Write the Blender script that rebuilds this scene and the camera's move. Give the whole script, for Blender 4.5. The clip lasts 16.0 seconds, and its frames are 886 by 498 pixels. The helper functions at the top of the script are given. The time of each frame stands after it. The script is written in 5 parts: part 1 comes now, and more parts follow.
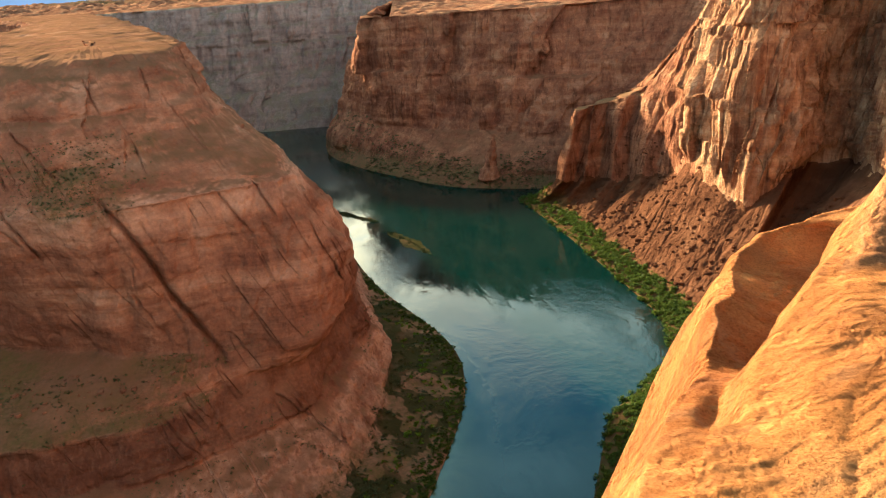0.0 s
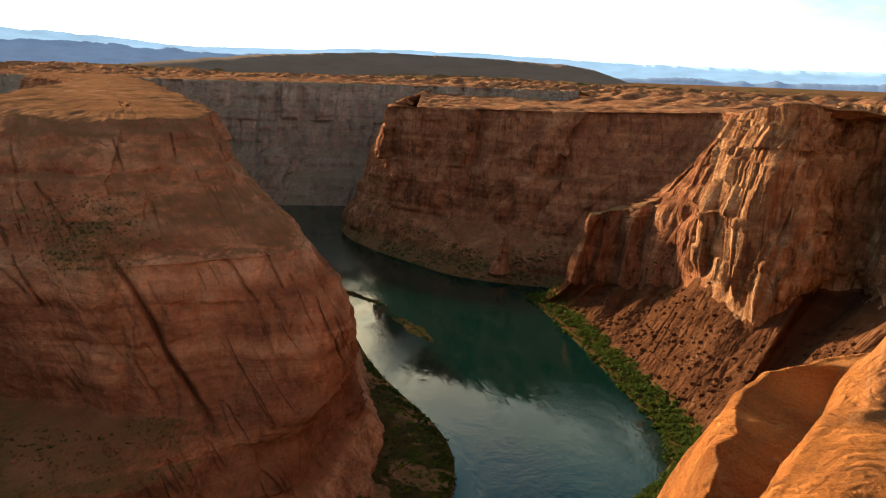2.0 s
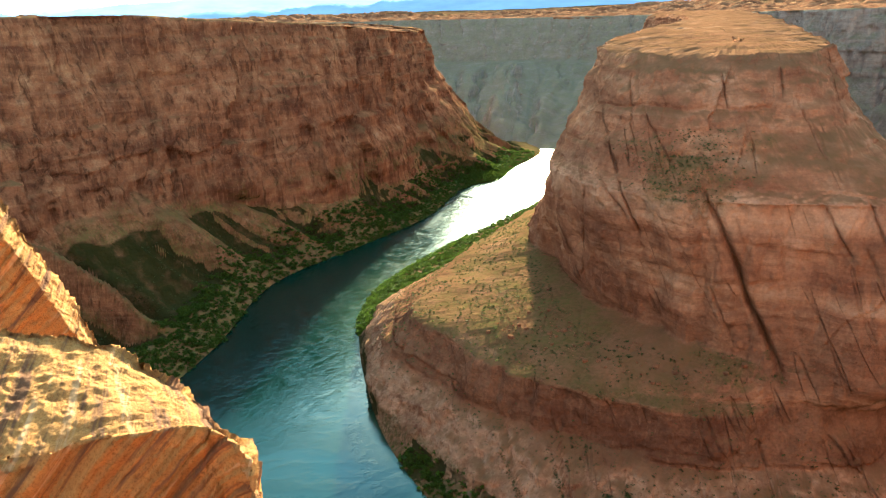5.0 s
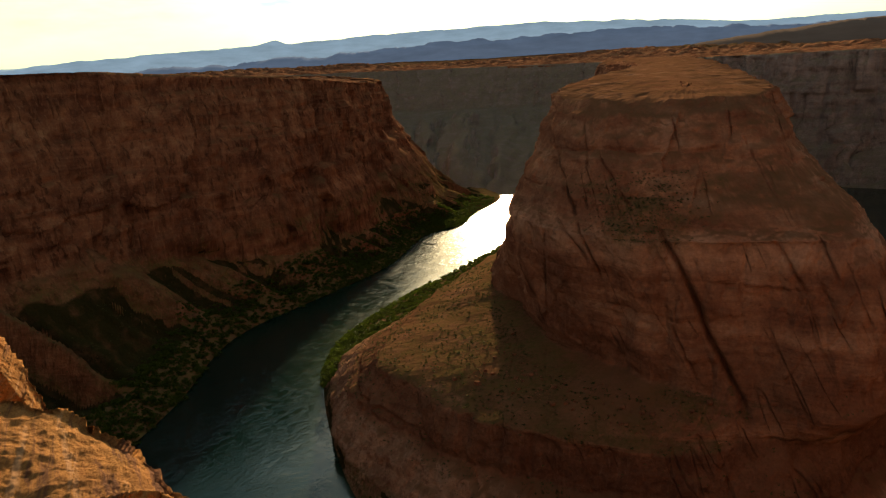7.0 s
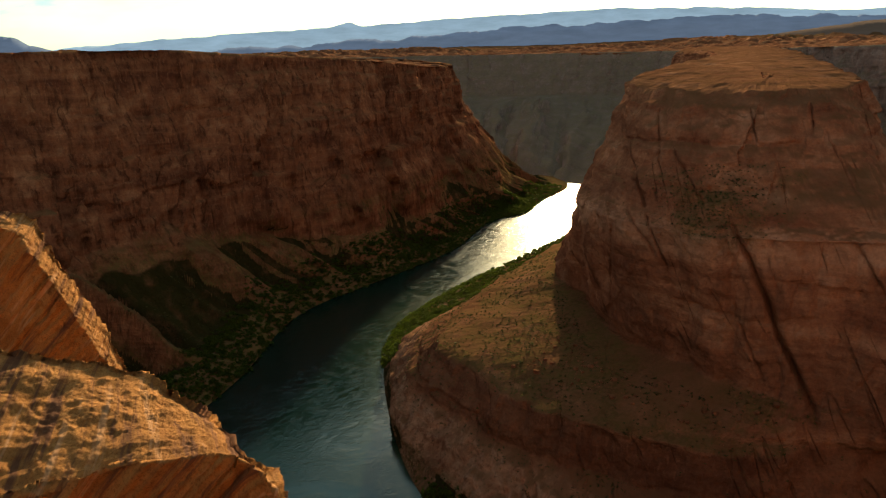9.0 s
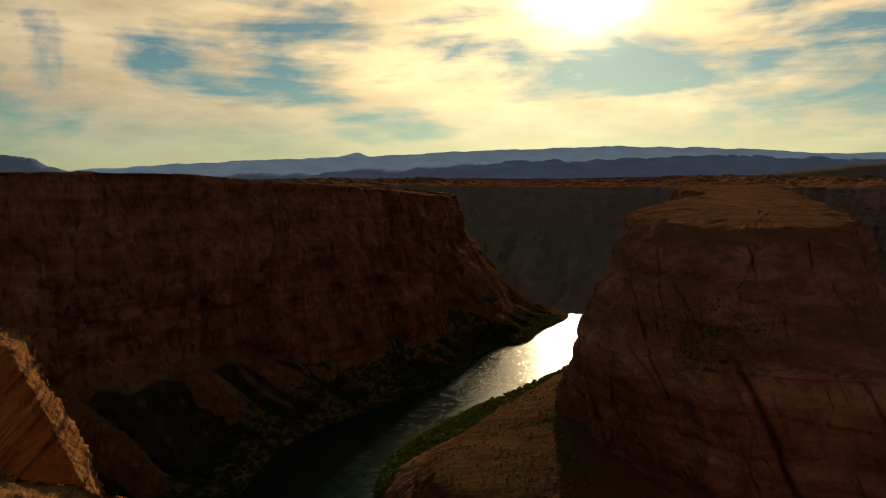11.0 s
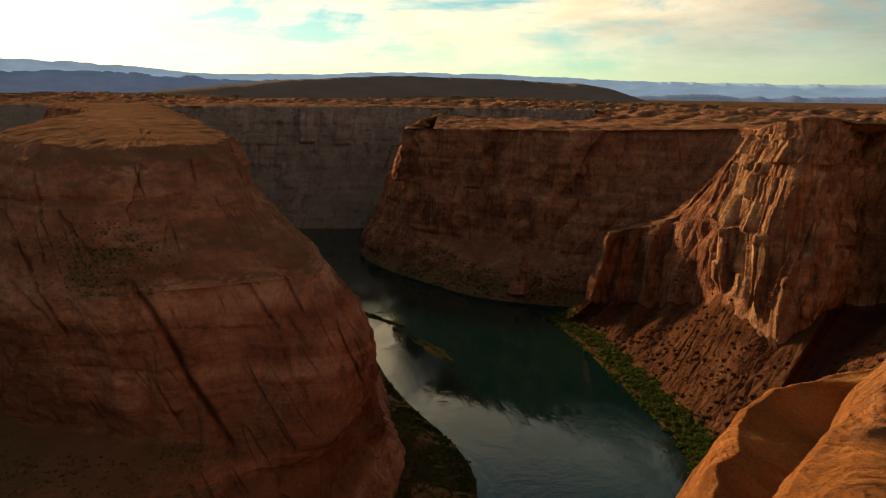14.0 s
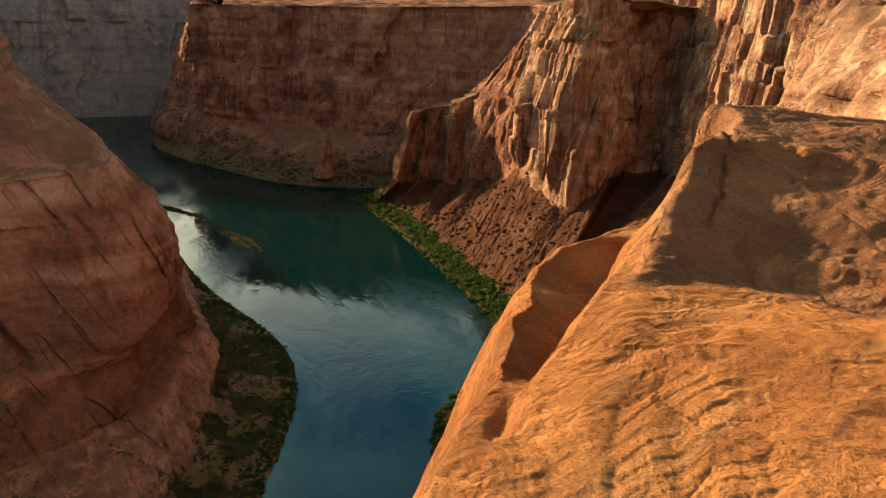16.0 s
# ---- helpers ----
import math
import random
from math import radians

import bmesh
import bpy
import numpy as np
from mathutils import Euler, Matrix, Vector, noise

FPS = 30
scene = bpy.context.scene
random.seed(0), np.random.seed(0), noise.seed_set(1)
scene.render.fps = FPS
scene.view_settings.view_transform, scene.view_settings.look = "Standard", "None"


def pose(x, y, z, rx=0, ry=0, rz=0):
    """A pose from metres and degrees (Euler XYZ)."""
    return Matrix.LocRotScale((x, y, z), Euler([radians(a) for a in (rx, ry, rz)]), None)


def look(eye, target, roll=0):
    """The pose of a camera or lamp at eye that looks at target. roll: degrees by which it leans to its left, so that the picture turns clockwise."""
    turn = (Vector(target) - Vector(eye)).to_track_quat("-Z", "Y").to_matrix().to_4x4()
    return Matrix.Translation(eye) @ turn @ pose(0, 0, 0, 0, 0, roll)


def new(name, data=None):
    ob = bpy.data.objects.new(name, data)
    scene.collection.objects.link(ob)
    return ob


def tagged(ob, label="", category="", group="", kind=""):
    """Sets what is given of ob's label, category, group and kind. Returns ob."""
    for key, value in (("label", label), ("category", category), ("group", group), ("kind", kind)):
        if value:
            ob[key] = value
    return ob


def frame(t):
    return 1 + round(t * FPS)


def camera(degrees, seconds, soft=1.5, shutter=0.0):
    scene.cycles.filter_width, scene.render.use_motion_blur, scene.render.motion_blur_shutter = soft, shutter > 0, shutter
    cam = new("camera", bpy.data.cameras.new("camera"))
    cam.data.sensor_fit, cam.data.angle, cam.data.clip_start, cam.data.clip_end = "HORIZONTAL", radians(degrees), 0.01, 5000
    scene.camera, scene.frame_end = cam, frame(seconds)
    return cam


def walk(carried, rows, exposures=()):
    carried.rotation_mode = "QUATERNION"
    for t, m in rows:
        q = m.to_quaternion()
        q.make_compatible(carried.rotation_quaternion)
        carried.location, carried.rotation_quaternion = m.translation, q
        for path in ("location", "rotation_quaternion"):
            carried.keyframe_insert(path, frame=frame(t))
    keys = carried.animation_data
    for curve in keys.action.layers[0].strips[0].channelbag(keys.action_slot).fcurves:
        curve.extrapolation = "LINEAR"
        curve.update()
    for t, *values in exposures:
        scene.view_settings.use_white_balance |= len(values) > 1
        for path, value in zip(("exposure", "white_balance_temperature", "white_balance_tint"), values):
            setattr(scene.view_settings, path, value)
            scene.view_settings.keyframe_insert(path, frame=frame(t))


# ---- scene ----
cam = camera(60.42, 16.0, soft=1.2)

# seconds, place in metres, turn in degrees
PATH = [
    (0.0, -0.054, 0.001, -0.080, 70.25, 3.45, -1.24),
    (0.5, -0.057, -0.004, -0.040, 72.12, 1.99, 4.18),
    (1.0, -0.078, -0.007, 0.000, 73.09, -0.28, 5.21),
    (1.5, -0.064, -0.005, 0.020, 72.91, -1.03, 4.53),
    (2.0, -0.064, -0.001, 0.036, 76.97, -1.92, 0.93),
    (2.5, -0.124, -0.017, -0.025, 71.02, -1.63, 8.00),
    (3.0, -0.115, -0.034, -0.020, 66.20, -1.19, 16.40),
    (3.5, -0.101, -0.044, -0.020, 63.61, -0.95, 23.74),
    (4.0, -0.085, -0.052, -0.054, 62.18, -0.40, 31.32),
    (4.5, -0.142, -0.111, -0.020, 64.89, 0.54, 38.14),
    (5.0, -0.152, -0.145, 0.033, 72.37, 2.06, 43.62),
    (5.2, -0.152, -0.149, 0.048, 74.64, 2.69, 44.55),
    (7.3, -0.132, -0.107, 0.030, 75.41, 2.81, 39.19),
    (7.5, -0.138, -0.109, 0.030, 74.51, 2.68, 38.38),
    (8.0, -0.170, -0.139, 0.020, 73.55, 2.33, 39.32),
    (8.2, -0.182, -0.156, 0.020, 73.05, 2.10, 40.70),
    (10.3, -0.128, -0.153, 0.020, 81.56, 1.24, 50.02),
    (10.5, -0.127, -0.152, 0.020, 82.46, 0.78, 50.10),
    (11.0, -0.125, -0.130, 0.020, 84.46, 0.47, 46.04),
    (11.5, -0.111, -0.085, 0.020, 86.92, 0.70, 37.31),
    (12.0, -0.090, -0.044, 0.020, 87.06, 1.07, 25.80),
    (12.5, -0.046, -0.019, 0.030, 87.40, 0.56, 22.21),
    (13.0, -0.000, -0.000, 0.030, 86.88, 0.39, 19.27),
    (13.5, 0.039, 0.007, 0.035, 83.45, -0.48, 10.79),
    (14.0, 0.064, 0.002, 0.036, 78.51, -0.72, 2.10),
    (14.5, 0.064, -0.002, 0.030, 76.35, -1.22, -1.80),
    (15.0, 0.080, -0.007, 0.020, 74.31, -1.59, -5.12),
    (15.5, 0.088, -0.017, 0.020, 72.27, -2.07, -10.84),
    (16.0, 0.084, -0.019, 0.000, 70.01, -1.61, -12.61),
]
# seconds, stops, kelvin, tint
EXPOSURES = [(0.0, 2.65, 5200, -6), (0.5, 2.6, 5000, -10), (1.0, 2.2, 5000, -10), (1.5, 2.2, 5000, -8), (2.0, 1.6, 5900, 1), (2.5, 1.8, 5800, 0), (3.0, 2.5, 5900, 2), (3.5, 3.0, 6000, 3), (4.0, 3.15, 5600, -1), (4.5, 3.3, 4750, -21), (5.0, 3.0, 4700, -20), (7.5, 0.35, 6600, 6),
             (8.0, 1.0, 6300, 0), (10.5, -0.3, 6500, 6), (11.0, -0.9, 6600, 8), (12.0, -1.45, 6600, 8), (13.0, -1.45, 6600, 8), (13.5, -1.3, 6600, 8), (14.0, 0.4, 6600, 8), (14.5, 0.6, 6600, 8), (15.0, 1.2, 6500, 7), (16.0, 1.65, 5200, -6)]
walk(cam, [(t, pose(x, y, z, a, b, c)) for t, x, y, z, a, b, c in PATH], EXPOSURES)

# ---- light ----
SUN_AZ, SUN_EL = radians(-35.6), radians(14.0)      # azimuth from +y towards +x
SUN_DIR = Vector((math.sin(SUN_AZ) * math.cos(SUN_EL), math.cos(SUN_AZ) * math.cos(SUN_EL), math.sin(SUN_EL)))
sun = new("sun", bpy.data.lights.new("sun", "SUN"))
sun.data.energy, sun.data.angle, sun.data.color = 4.8, radians(1.6), (1.0, 0.735, 0.43)
sun.matrix_world = look((0, 0, 900), Vector((0, 0, 900)) - SUN_DIR)


class Nodes:
    """A small builder for node trees."""

    def __init__(self, tree):
        self.tree = tree
        tree.nodes.clear()

    def add(self, kind, **inputs):
        n = self.tree.nodes.new(kind)
        for key, value in inputs.items():
            self.plug(n, key, value)
        return n

    def plug(self, n, key, value):
        name = key.replace("_", " ")
        socket = n.inputs[int(key[1:])] if key[0] == "i" and key[1:].isdigit() else n.inputs[name]
        if isinstance(value, bpy.types.NodeSocket):
            self.tree.links.new(value, socket)
        else:
            socket.default_value = value

    def math(self, op, a, b=0.0, c=0.0, clamp=False):
        n = self.add("ShaderNodeMath", i0=a, i1=b, i2=c)
        n.operation, n.use_clamp = op, clamp
        return n.outputs[0]

    def vec(self, op, a, b=(0, 0, 0)):
        n = self.add("ShaderNodeVectorMath", i0=a, i1=b)
        n.operation = op
        return n.outputs["Value" if op in ("DOT_PRODUCT", "LENGTH") else "Vector"]

    def noise(self, where, scale, detail=4.0, rough=0.55, distortion=0.0):
        return self.add("ShaderNodeTexNoise", Vector=where, Scale=scale, Detail=detail, Roughness=rough, Distortion=distortion).outputs[0]

    def ramp(self, value, *stops):
        n = self.add("ShaderNodeValToRGB", Fac=value)
        e = n.color_ramp.elements
        while len(e) < len(stops):
            e.new(0.5)
        for k, (pos, col) in enumerate(stops):
            e[k].position, e[k].color = pos, (*col, 1) if len(col) == 3 else col
        return n.outputs[0]

    def span(self, value, a, b, c=0.0, d=1.0):
        return self.add("ShaderNodeMapRange", i0=value, i1=a, i2=b, i3=c, i4=d).outputs[0]

    def mix(self, fac, a, b, blend="MIX"):
        n = self.add("ShaderNodeMix")
        n.data_type, n.blend_type = "RGBA", blend
        for key, value in ((0, fac), (6, a), (7, b)):
            if isinstance(value, bpy.types.NodeSocket):
                self.tree.links.new(value, n.inputs[key])
            else:
                n.inputs[key].default_value = (*value, 1) if key and len(value) == 3 else value
        return n.outputs[2]

    def scaled(self, where, x, y, z):
        return self.vec("MULTIPLY", where, (x, y, z))


def sky():
    """A low sun behind thin broken cloud: clear-sky light, with streaked cloud that glows round the sun."""
    world = bpy.data.worlds.new("sky")
    scene.world = world
    world.use_nodes = True
    n = Nodes(world.node_tree)
    way = n.add("ShaderNodeTexCoord").outputs["Generated"]
    air = n.add("ShaderNodeTexSky")
    air.sky_type, air.sun_disc, air.sun_elevation, air.sun_rotation = "NISHITA", False, SUN_EL, SUN_AZ
    air.altitude, air.air_density, air.dust_density, air.ozone_density = 1300.0, 1.0, 0.4, 2.5
    clear = air.outputs[0]
    x, y, z = n.add("ShaderNodeSeparateXYZ", Vector=way).outputs
    up = n.math("MAXIMUM", z, 0.0)
    turned = n.add("ShaderNodeMapping", Vector=way, Rotation=(0, radians(5), 0), Scale=(1.0, 1.0, 2.9)).outputs[0]
    body = n.noise(turned, 3.4, 10.0, 0.58, 0.5)
    wisps = n.noise(n.scaled(turned, 1.0, 1.0, 3.2), 2.6, 7.0, 0.6, 0.6)
    cover = n.span(n.math("ADD", n.math("MULTIPLY", body, 0.66), n.math("MULTIPLY", wisps, 0.34)), 0.425, 0.515)
    cover = n.math("MULTIPLY", cover, n.span(z, 0.02, 0.11, 0.25, 1.0))
    near = n.math("MAXIMUM", n.vec("DOT_PRODUCT", way, tuple(SUN_DIR)), 0.0)
    wide = n.math("POWER", near, 2.7)
    low = n.math("POWER", n.math("SUBTRACT", 1.0, up), 9.0)
    middle = n.math("POWER", near, 40.0)
    core = n.math("POWER", near, 900.0)
    glow = n.math("ADD", n.math("MULTIPLY_ADD", wide, 2.2, n.math("MULTIPLY_ADD", low, 0.30, 0.07)), n.math("ADD", n.math("MULTIPLY", middle, 0.5), n.math("MULTIPLY", core, 22.0)))
    shade = n.span(n.noise(n.scaled(turned, 1.0, 1.0, 1.4), 5.0, 7.0, 0.6), 0.3, 0.7, 0.62, 1.2)
    lit = n.mix(n.math("POWER", near, 1.0), (0.86, 0.84, 0.80), (1.0, 0.72, 0.36))
    lit = n.mix(n.span(z, 0.33, 0.52), lit, (0.25, 0.36, 0.39))
    # unseen warm cloud sheet opposite the sun, added to brighten and warm the shade
    behind = n.math("MAXIMUM", n.vec("DOT_PRODUCT", way, (-SUN_DIR.x, -SUN_DIR.y, 0.0)), 0.0)
    lit = n.mix(n.span(behind, 0.0, 0.35), lit, (1.0, 0.90, 0.79))
    glow = n.math("ADD", glow, n.math("MULTIPLY", behind, 0.22))
    cover = n.math("MAXIMUM", cover, n.math("MULTIPLY", n.span(behind, 0.1, 0.5), 0.95))
    cloud = n.vec("SCALE", lit)
    n.tree.links.new(n.math("MULTIPLY", glow, shade), cloud.node.inputs["Scale"])
    blue = n.vec("SCALE", n.vec("MULTIPLY", clear, (0.88, 1.04, 0.84)))
    blue.node.inputs["Scale"].default_value = 0.085
    both = n.mix(n.math("MULTIPLY", cover, 0.92), blue, cloud)
    halo = n.vec("SCALE", (1.0, 0.80, 0.45))
    n.tree.links.new(n.math("ADD", n.math("MULTIPLY", middle, 0.35), n.math("MULTIPLY", core, 12.0)), halo.node.inputs["Scale"])
    total = n.vec("ADD", both, halo)
    back = n.add("ShaderNodeBackground", Color=total, Strength=1.0)
    n.add("ShaderNodeOutputWorld", Surface=back.outputs[0])


sky()

# ---- materials ----
def material(name):
    m = bpy.data.materials.new(name)
    m.use_nodes = True
    n = Nodes(m.node_tree)
    where = n.add("ShaderNodeNewGeometry").outputs["Position"]
    return m, n, where


def finish(n, colour, rough, bump=None, dist=1.0, strength=0.6, specular=0.25):
    b = n.add("ShaderNodeBsdfPrincipled", Base_Color=colour, Roughness=rough)
    b.inputs["Specular IOR Level"].default_value = specular
    if bump is not None:
        n.plug(b, "Normal", n.add("ShaderNodeBump", Height=bump, Distance=dist, Strength=strength).outputs[0])
    n.add("ShaderNodeOutputMaterial", Surface=b.outputs[0])


def sandstone(name, dark, middle, pale, varnish=0.5, scrub=(0.088, 0.06, 0.016), dust=(0.36, 0.20, 0.10), bands=1.0, pale_bed=None, red_bed=None, depth=5.5, lean=0.1):
    """Bedded red sandstone: bands along the beds, dark streaks down the faces, dust and scrub on what lies flat."""
    m, n, where = material(name)
    warp = n.noise(where, 0.012, 3.0)
    tilt = n.vec("ADD", where, n.vec("SCALE", n.add("ShaderNodeCombineXYZ", X=0.0, Y=0.0, Z=warp).outputs[0]))
    tilt.node.inputs[1].links[0].from_node.inputs["Scale"].default_value = 26.0
    beds = n.noise(n.scaled(tilt, 0.004, 0.004, 0.09), 1.0, 5.0, 0.62)
    thin = n.noise(n.scaled(tilt, 0.02, 0.02, 0.75), 1.0, 4.0, 0.6)
    blotch = n.noise(where, 0.035, 6.0, 0.6)
    tone = n.math("ADD", n.math("MULTIPLY", beds, 0.24 + 0.30 * bands), n.math("ADD", n.math("MULTIPLY", thin, 0.12 * bands), n.math("MULTIPLY", blotch, 0.70 - 0.32 * bands)))
    colour = n.ramp(tone, (0.38, dark), (0.53, middle), (0.68, pale))
    streak = n.noise(n.scaled(where, 0.13, 0.13, 0.012), 1.0, 5.0, 0.6, 0.4)
    streak = n.math("MULTIPLY", n.span(streak, 0.50, 0.68), varnish)
    colour = n.mix(streak, colour, tuple(0.42 * c for c in dark))
    lines = n.noise(n.scaled(tilt, 0.006, 0.006, 0.16), 1.0, 4.0, 0.55)
    colour = n.mix(n.math("MULTIPLY", n.span(lines, 0.54, 0.66), 0.40 * bands), colour, tuple(1.1 * c for c in pale))
    colour = n.mix(n.math("MULTIPLY", n.span(lines, 0.42, 0.33), 0.45 * bands), colour, tuple(0.7 * c for c in dark))
    if pale_bed is not None:
        z = n.add("ShaderNodeSeparateXYZ", Vector=tilt).outputs[2]
        away = n.math("ABSOLUTE", n.math("SUBTRACT", z, pale_bed + 13.0))
        colour = n.mix(n.math("MULTIPLY", n.span(away, 14.0, 4.0), n.span(blotch, 0.35, 0.6, 0.2, 0.75)), colour, tuple(1.08 * c for c in pale))
    if red_bed is not None:
        low, high = red_bed
        z = n.add("ShaderNodeSeparateXYZ", Vector=tilt).outputs[2]
        inside = n.math("MULTIPLY", n.span(z, low + 10.0, low + 16.0), n.span(z, high + 17.0, high + 11.0))
        colour = n.mix(n.math("MULTIPLY", inside, 0.88), colour, n.mix(n.span(blotch, 0.35, 0.65), tuple(0.6 * c for c in dark), tuple(0.62 * c for c in middle)))
        crumbled = n.math("MULTIPLY", n.span(z, low + 13.0, low + 9.0), n.span(n.noise(where, 0.09, 6.0, 0.7, 0.5), 0.40, 0.56, 0.25, 1.0))
        colour = n.mix(n.math("MULTIPLY", crumbled, 0.85), colour, tuple(0.95 * c for c in pale))
        lowest = n.math("MULTIPLY", n.span(z, high + 20.0, high + 30.0), n.span(n.math("MULTIPLY_ADD", n.noise(n.scaled(where, 0.02, 0.02, 0.01), 1.0, 5.0, 0.6), 60.0, n.math("SUBTRACT", z, 30.0)), high + 72.0, high + 44.0))
        colour = n.mix(n.math("MULTIPLY", lowest, 0.55), colour, n.mix(thin, tuple(0.7 * c for c in dark), tuple(0.7 * c for c in middle)))
        cracks = n.span(n.noise(n.scaled(where, 0.36, 0.36, 0.14), 1.0, 5.0, 0.7, 0.8), 0.54, 0.66)
        colour = n.mix(n.math("MULTIPLY", cracks, n.math("MULTIPLY", n.span(z, low + 16.0, low + 8.0), 0.6)), colour, tuple(0.55 * c for c in dark))
    patches = n.noise(n.scaled(where, 0.020, 0.020, 0.012), 1.0, 5.0, 0.6, 0.6)
    colour = n.mix(n.math("MULTIPLY", n.span(patches, 0.52, 0.66), 0.55), colour, tuple(0.8 * c for c in dark))
    sheer = n.noise(n.scaled(where, 0.32, 0.32, 0.02), 1.0, 4.0, 0.6, 0.3)
    colour = n.mix(n.math("MULTIPLY", n.span(sheer, 0.55, 0.70), 0.35 * varnish), colour, tuple(1.15 * c for c in pale))
    across = n.vec("DOT_PRODUCT", where, (1.0, 0.45, lean))
    seam = n.noise(n.add("ShaderNodeCombineXYZ", X=n.math("MULTIPLY", across, 0.035), Y=n.math("MULTIPLY", n.vec("DOT_PRODUCT", where, (0.0, 0.0, 1.0)), 0.006), Z=0.0).outputs[0], 1.0, 3.0, 0.5, 0.3)
    joints = n.math("MULTIPLY", n.span(n.math("ABSOLUTE", n.math("SUBTRACT", seam, 0.5)), 0.010, 0.002), n.span(n.noise(where, 0.02, 4.0), 0.52, 0.62))
    colour = n.mix(n.math("MULTIPLY", joints, 0.45), colour, tuple(0.35 * c for c in dark))
    grain = n.noise(where, 0.5, 5.0, 0.65)
    colour = n.mix(1.0, colour, n.ramp(grain, (0.3, (0.80, 0.80, 0.80)), (0.7, (1.12, 1.10, 1.08))), "MULTIPLY")
    facing = n.add("ShaderNodeSeparateXYZ", Vector=n.add("ShaderNodeNewGeometry").outputs["Normal"]).outputs[2]
    lying = n.math("MULTIPLY", n.span(facing, 0.62, 0.88), n.span(n.noise(where, 0.05, 4.0), 0.35, 0.6, 0.45, 0.95))
    colour = n.mix(lying, colour, dust)
    veg = n.add("ShaderNodeAttribute")
    veg.attribute_name = "veg"
    specks = n.span(n.noise(where, 0.32, 4.0, 0.7), 0.44, 0.60)
    patch = n.span(n.noise(where, 0.025, 5.0, 0.65), 0.36, 0.60, 0.45, 1.0)
    green = n.mix(n.span(n.noise(where, 0.05, 6.0, 0.7), 0.35, 0.65), tuple(0.6 * c for c in scrub), tuple(1.8 * c for c in scrub))
    green = n.mix(n.span(veg.outputs["Fac"], 0.9, 0.94), green, n.mix(n.noise(where, 0.12, 4.0), (0.016, 0.020, 0.005), (0.045, 0.036, 0.012)))
    cover = n.math("MULTIPLY", n.math("MULTIPLY", veg.outputs["Fac"], patch), n.math("MULTIPLY_ADD", specks, 0.55, 0.45))
    cover = n.math("MAXIMUM", cover, n.math("MULTIPLY", n.span(veg.outputs["Fac"], 0.9, 0.95), n.span(n.noise(where, 0.06, 4.0), 0.30, 0.5, 0.6, 0.96)))
    colour = n.mix(cover, colour, green)
    relief = n.math("ADD", n.math("MULTIPLY", n.noise(where, 0.12, 8.0, 0.62), 1.0), n.math("MULTIPLY", thin, 0.30 * bands))
    relief = n.math("ADD", relief, n.math("MULTIPLY", sheer, 0.35 * varnish))
    relief = n.math("SUBTRACT", relief, n.math("MULTIPLY", joints, 0.4))
    beach = n.mix(n.noise(where, 0.15, 4.0), (0.20, 0.115, 0.062), (0.36, 0.225, 0.13))
    colour = n.mix(n.span(veg.outputs["Fac"], -0.2, -0.7), colour, beach)
    finish(n, colour, 0.92, relief, depth, n.span(facing, 0.55, 0.9, 1.0, 0.3), 0.0)
    return m


ROCK = sandstone("red_sandstone", (0.15, 0.054, 0.030), (0.31, 0.125, 0.063), (0.47, 0.235, 0.13), 0.8, scrub=(0.095, 0.076, 0.021), dust=(0.17, 0.092, 0.042), bands=0.35)
ROCK_MESA = sandstone("mesa_sandstone", (0.19, 0.070, 0.040), (0.37, 0.155, 0.082), (0.53, 0.28, 0.165), 0.65, scrub=(0.062, 0.050, 0.019), dust=(0.16, 0.076, 0.038), bands=0.28)
ROCK_BUTTE = sandstone("butte_sandstone", (0.19, 0.072, 0.041), (0.365, 0.157, 0.087), (0.525, 0.285, 0.18), 0.25, scrub=(0.062, 0.048, 0.015), dust=(0.165, 0.078, 0.037), bands=0.5, pale_bed=-120.0, red_bed=(-259.0, -229.0), depth=4.6, lean=0.5)
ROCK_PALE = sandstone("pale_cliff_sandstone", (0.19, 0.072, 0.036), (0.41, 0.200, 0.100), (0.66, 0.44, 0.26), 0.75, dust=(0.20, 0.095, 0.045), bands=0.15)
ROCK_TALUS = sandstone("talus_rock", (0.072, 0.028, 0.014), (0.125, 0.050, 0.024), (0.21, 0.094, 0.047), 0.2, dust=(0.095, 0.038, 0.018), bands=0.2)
# greyed and paled: the haze of distance is put into this base colour
ROCK_FAR_HAZED = sandstone("hazed_far_sandstone", (0.27, 0.19, 0.165), (0.40, 0.29, 0.25), (0.48, 0.36, 0.31), 0.3, scrub=(0.12, 0.10, 0.055), dust=(0.26, 0.18, 0.13), bands=0.5)


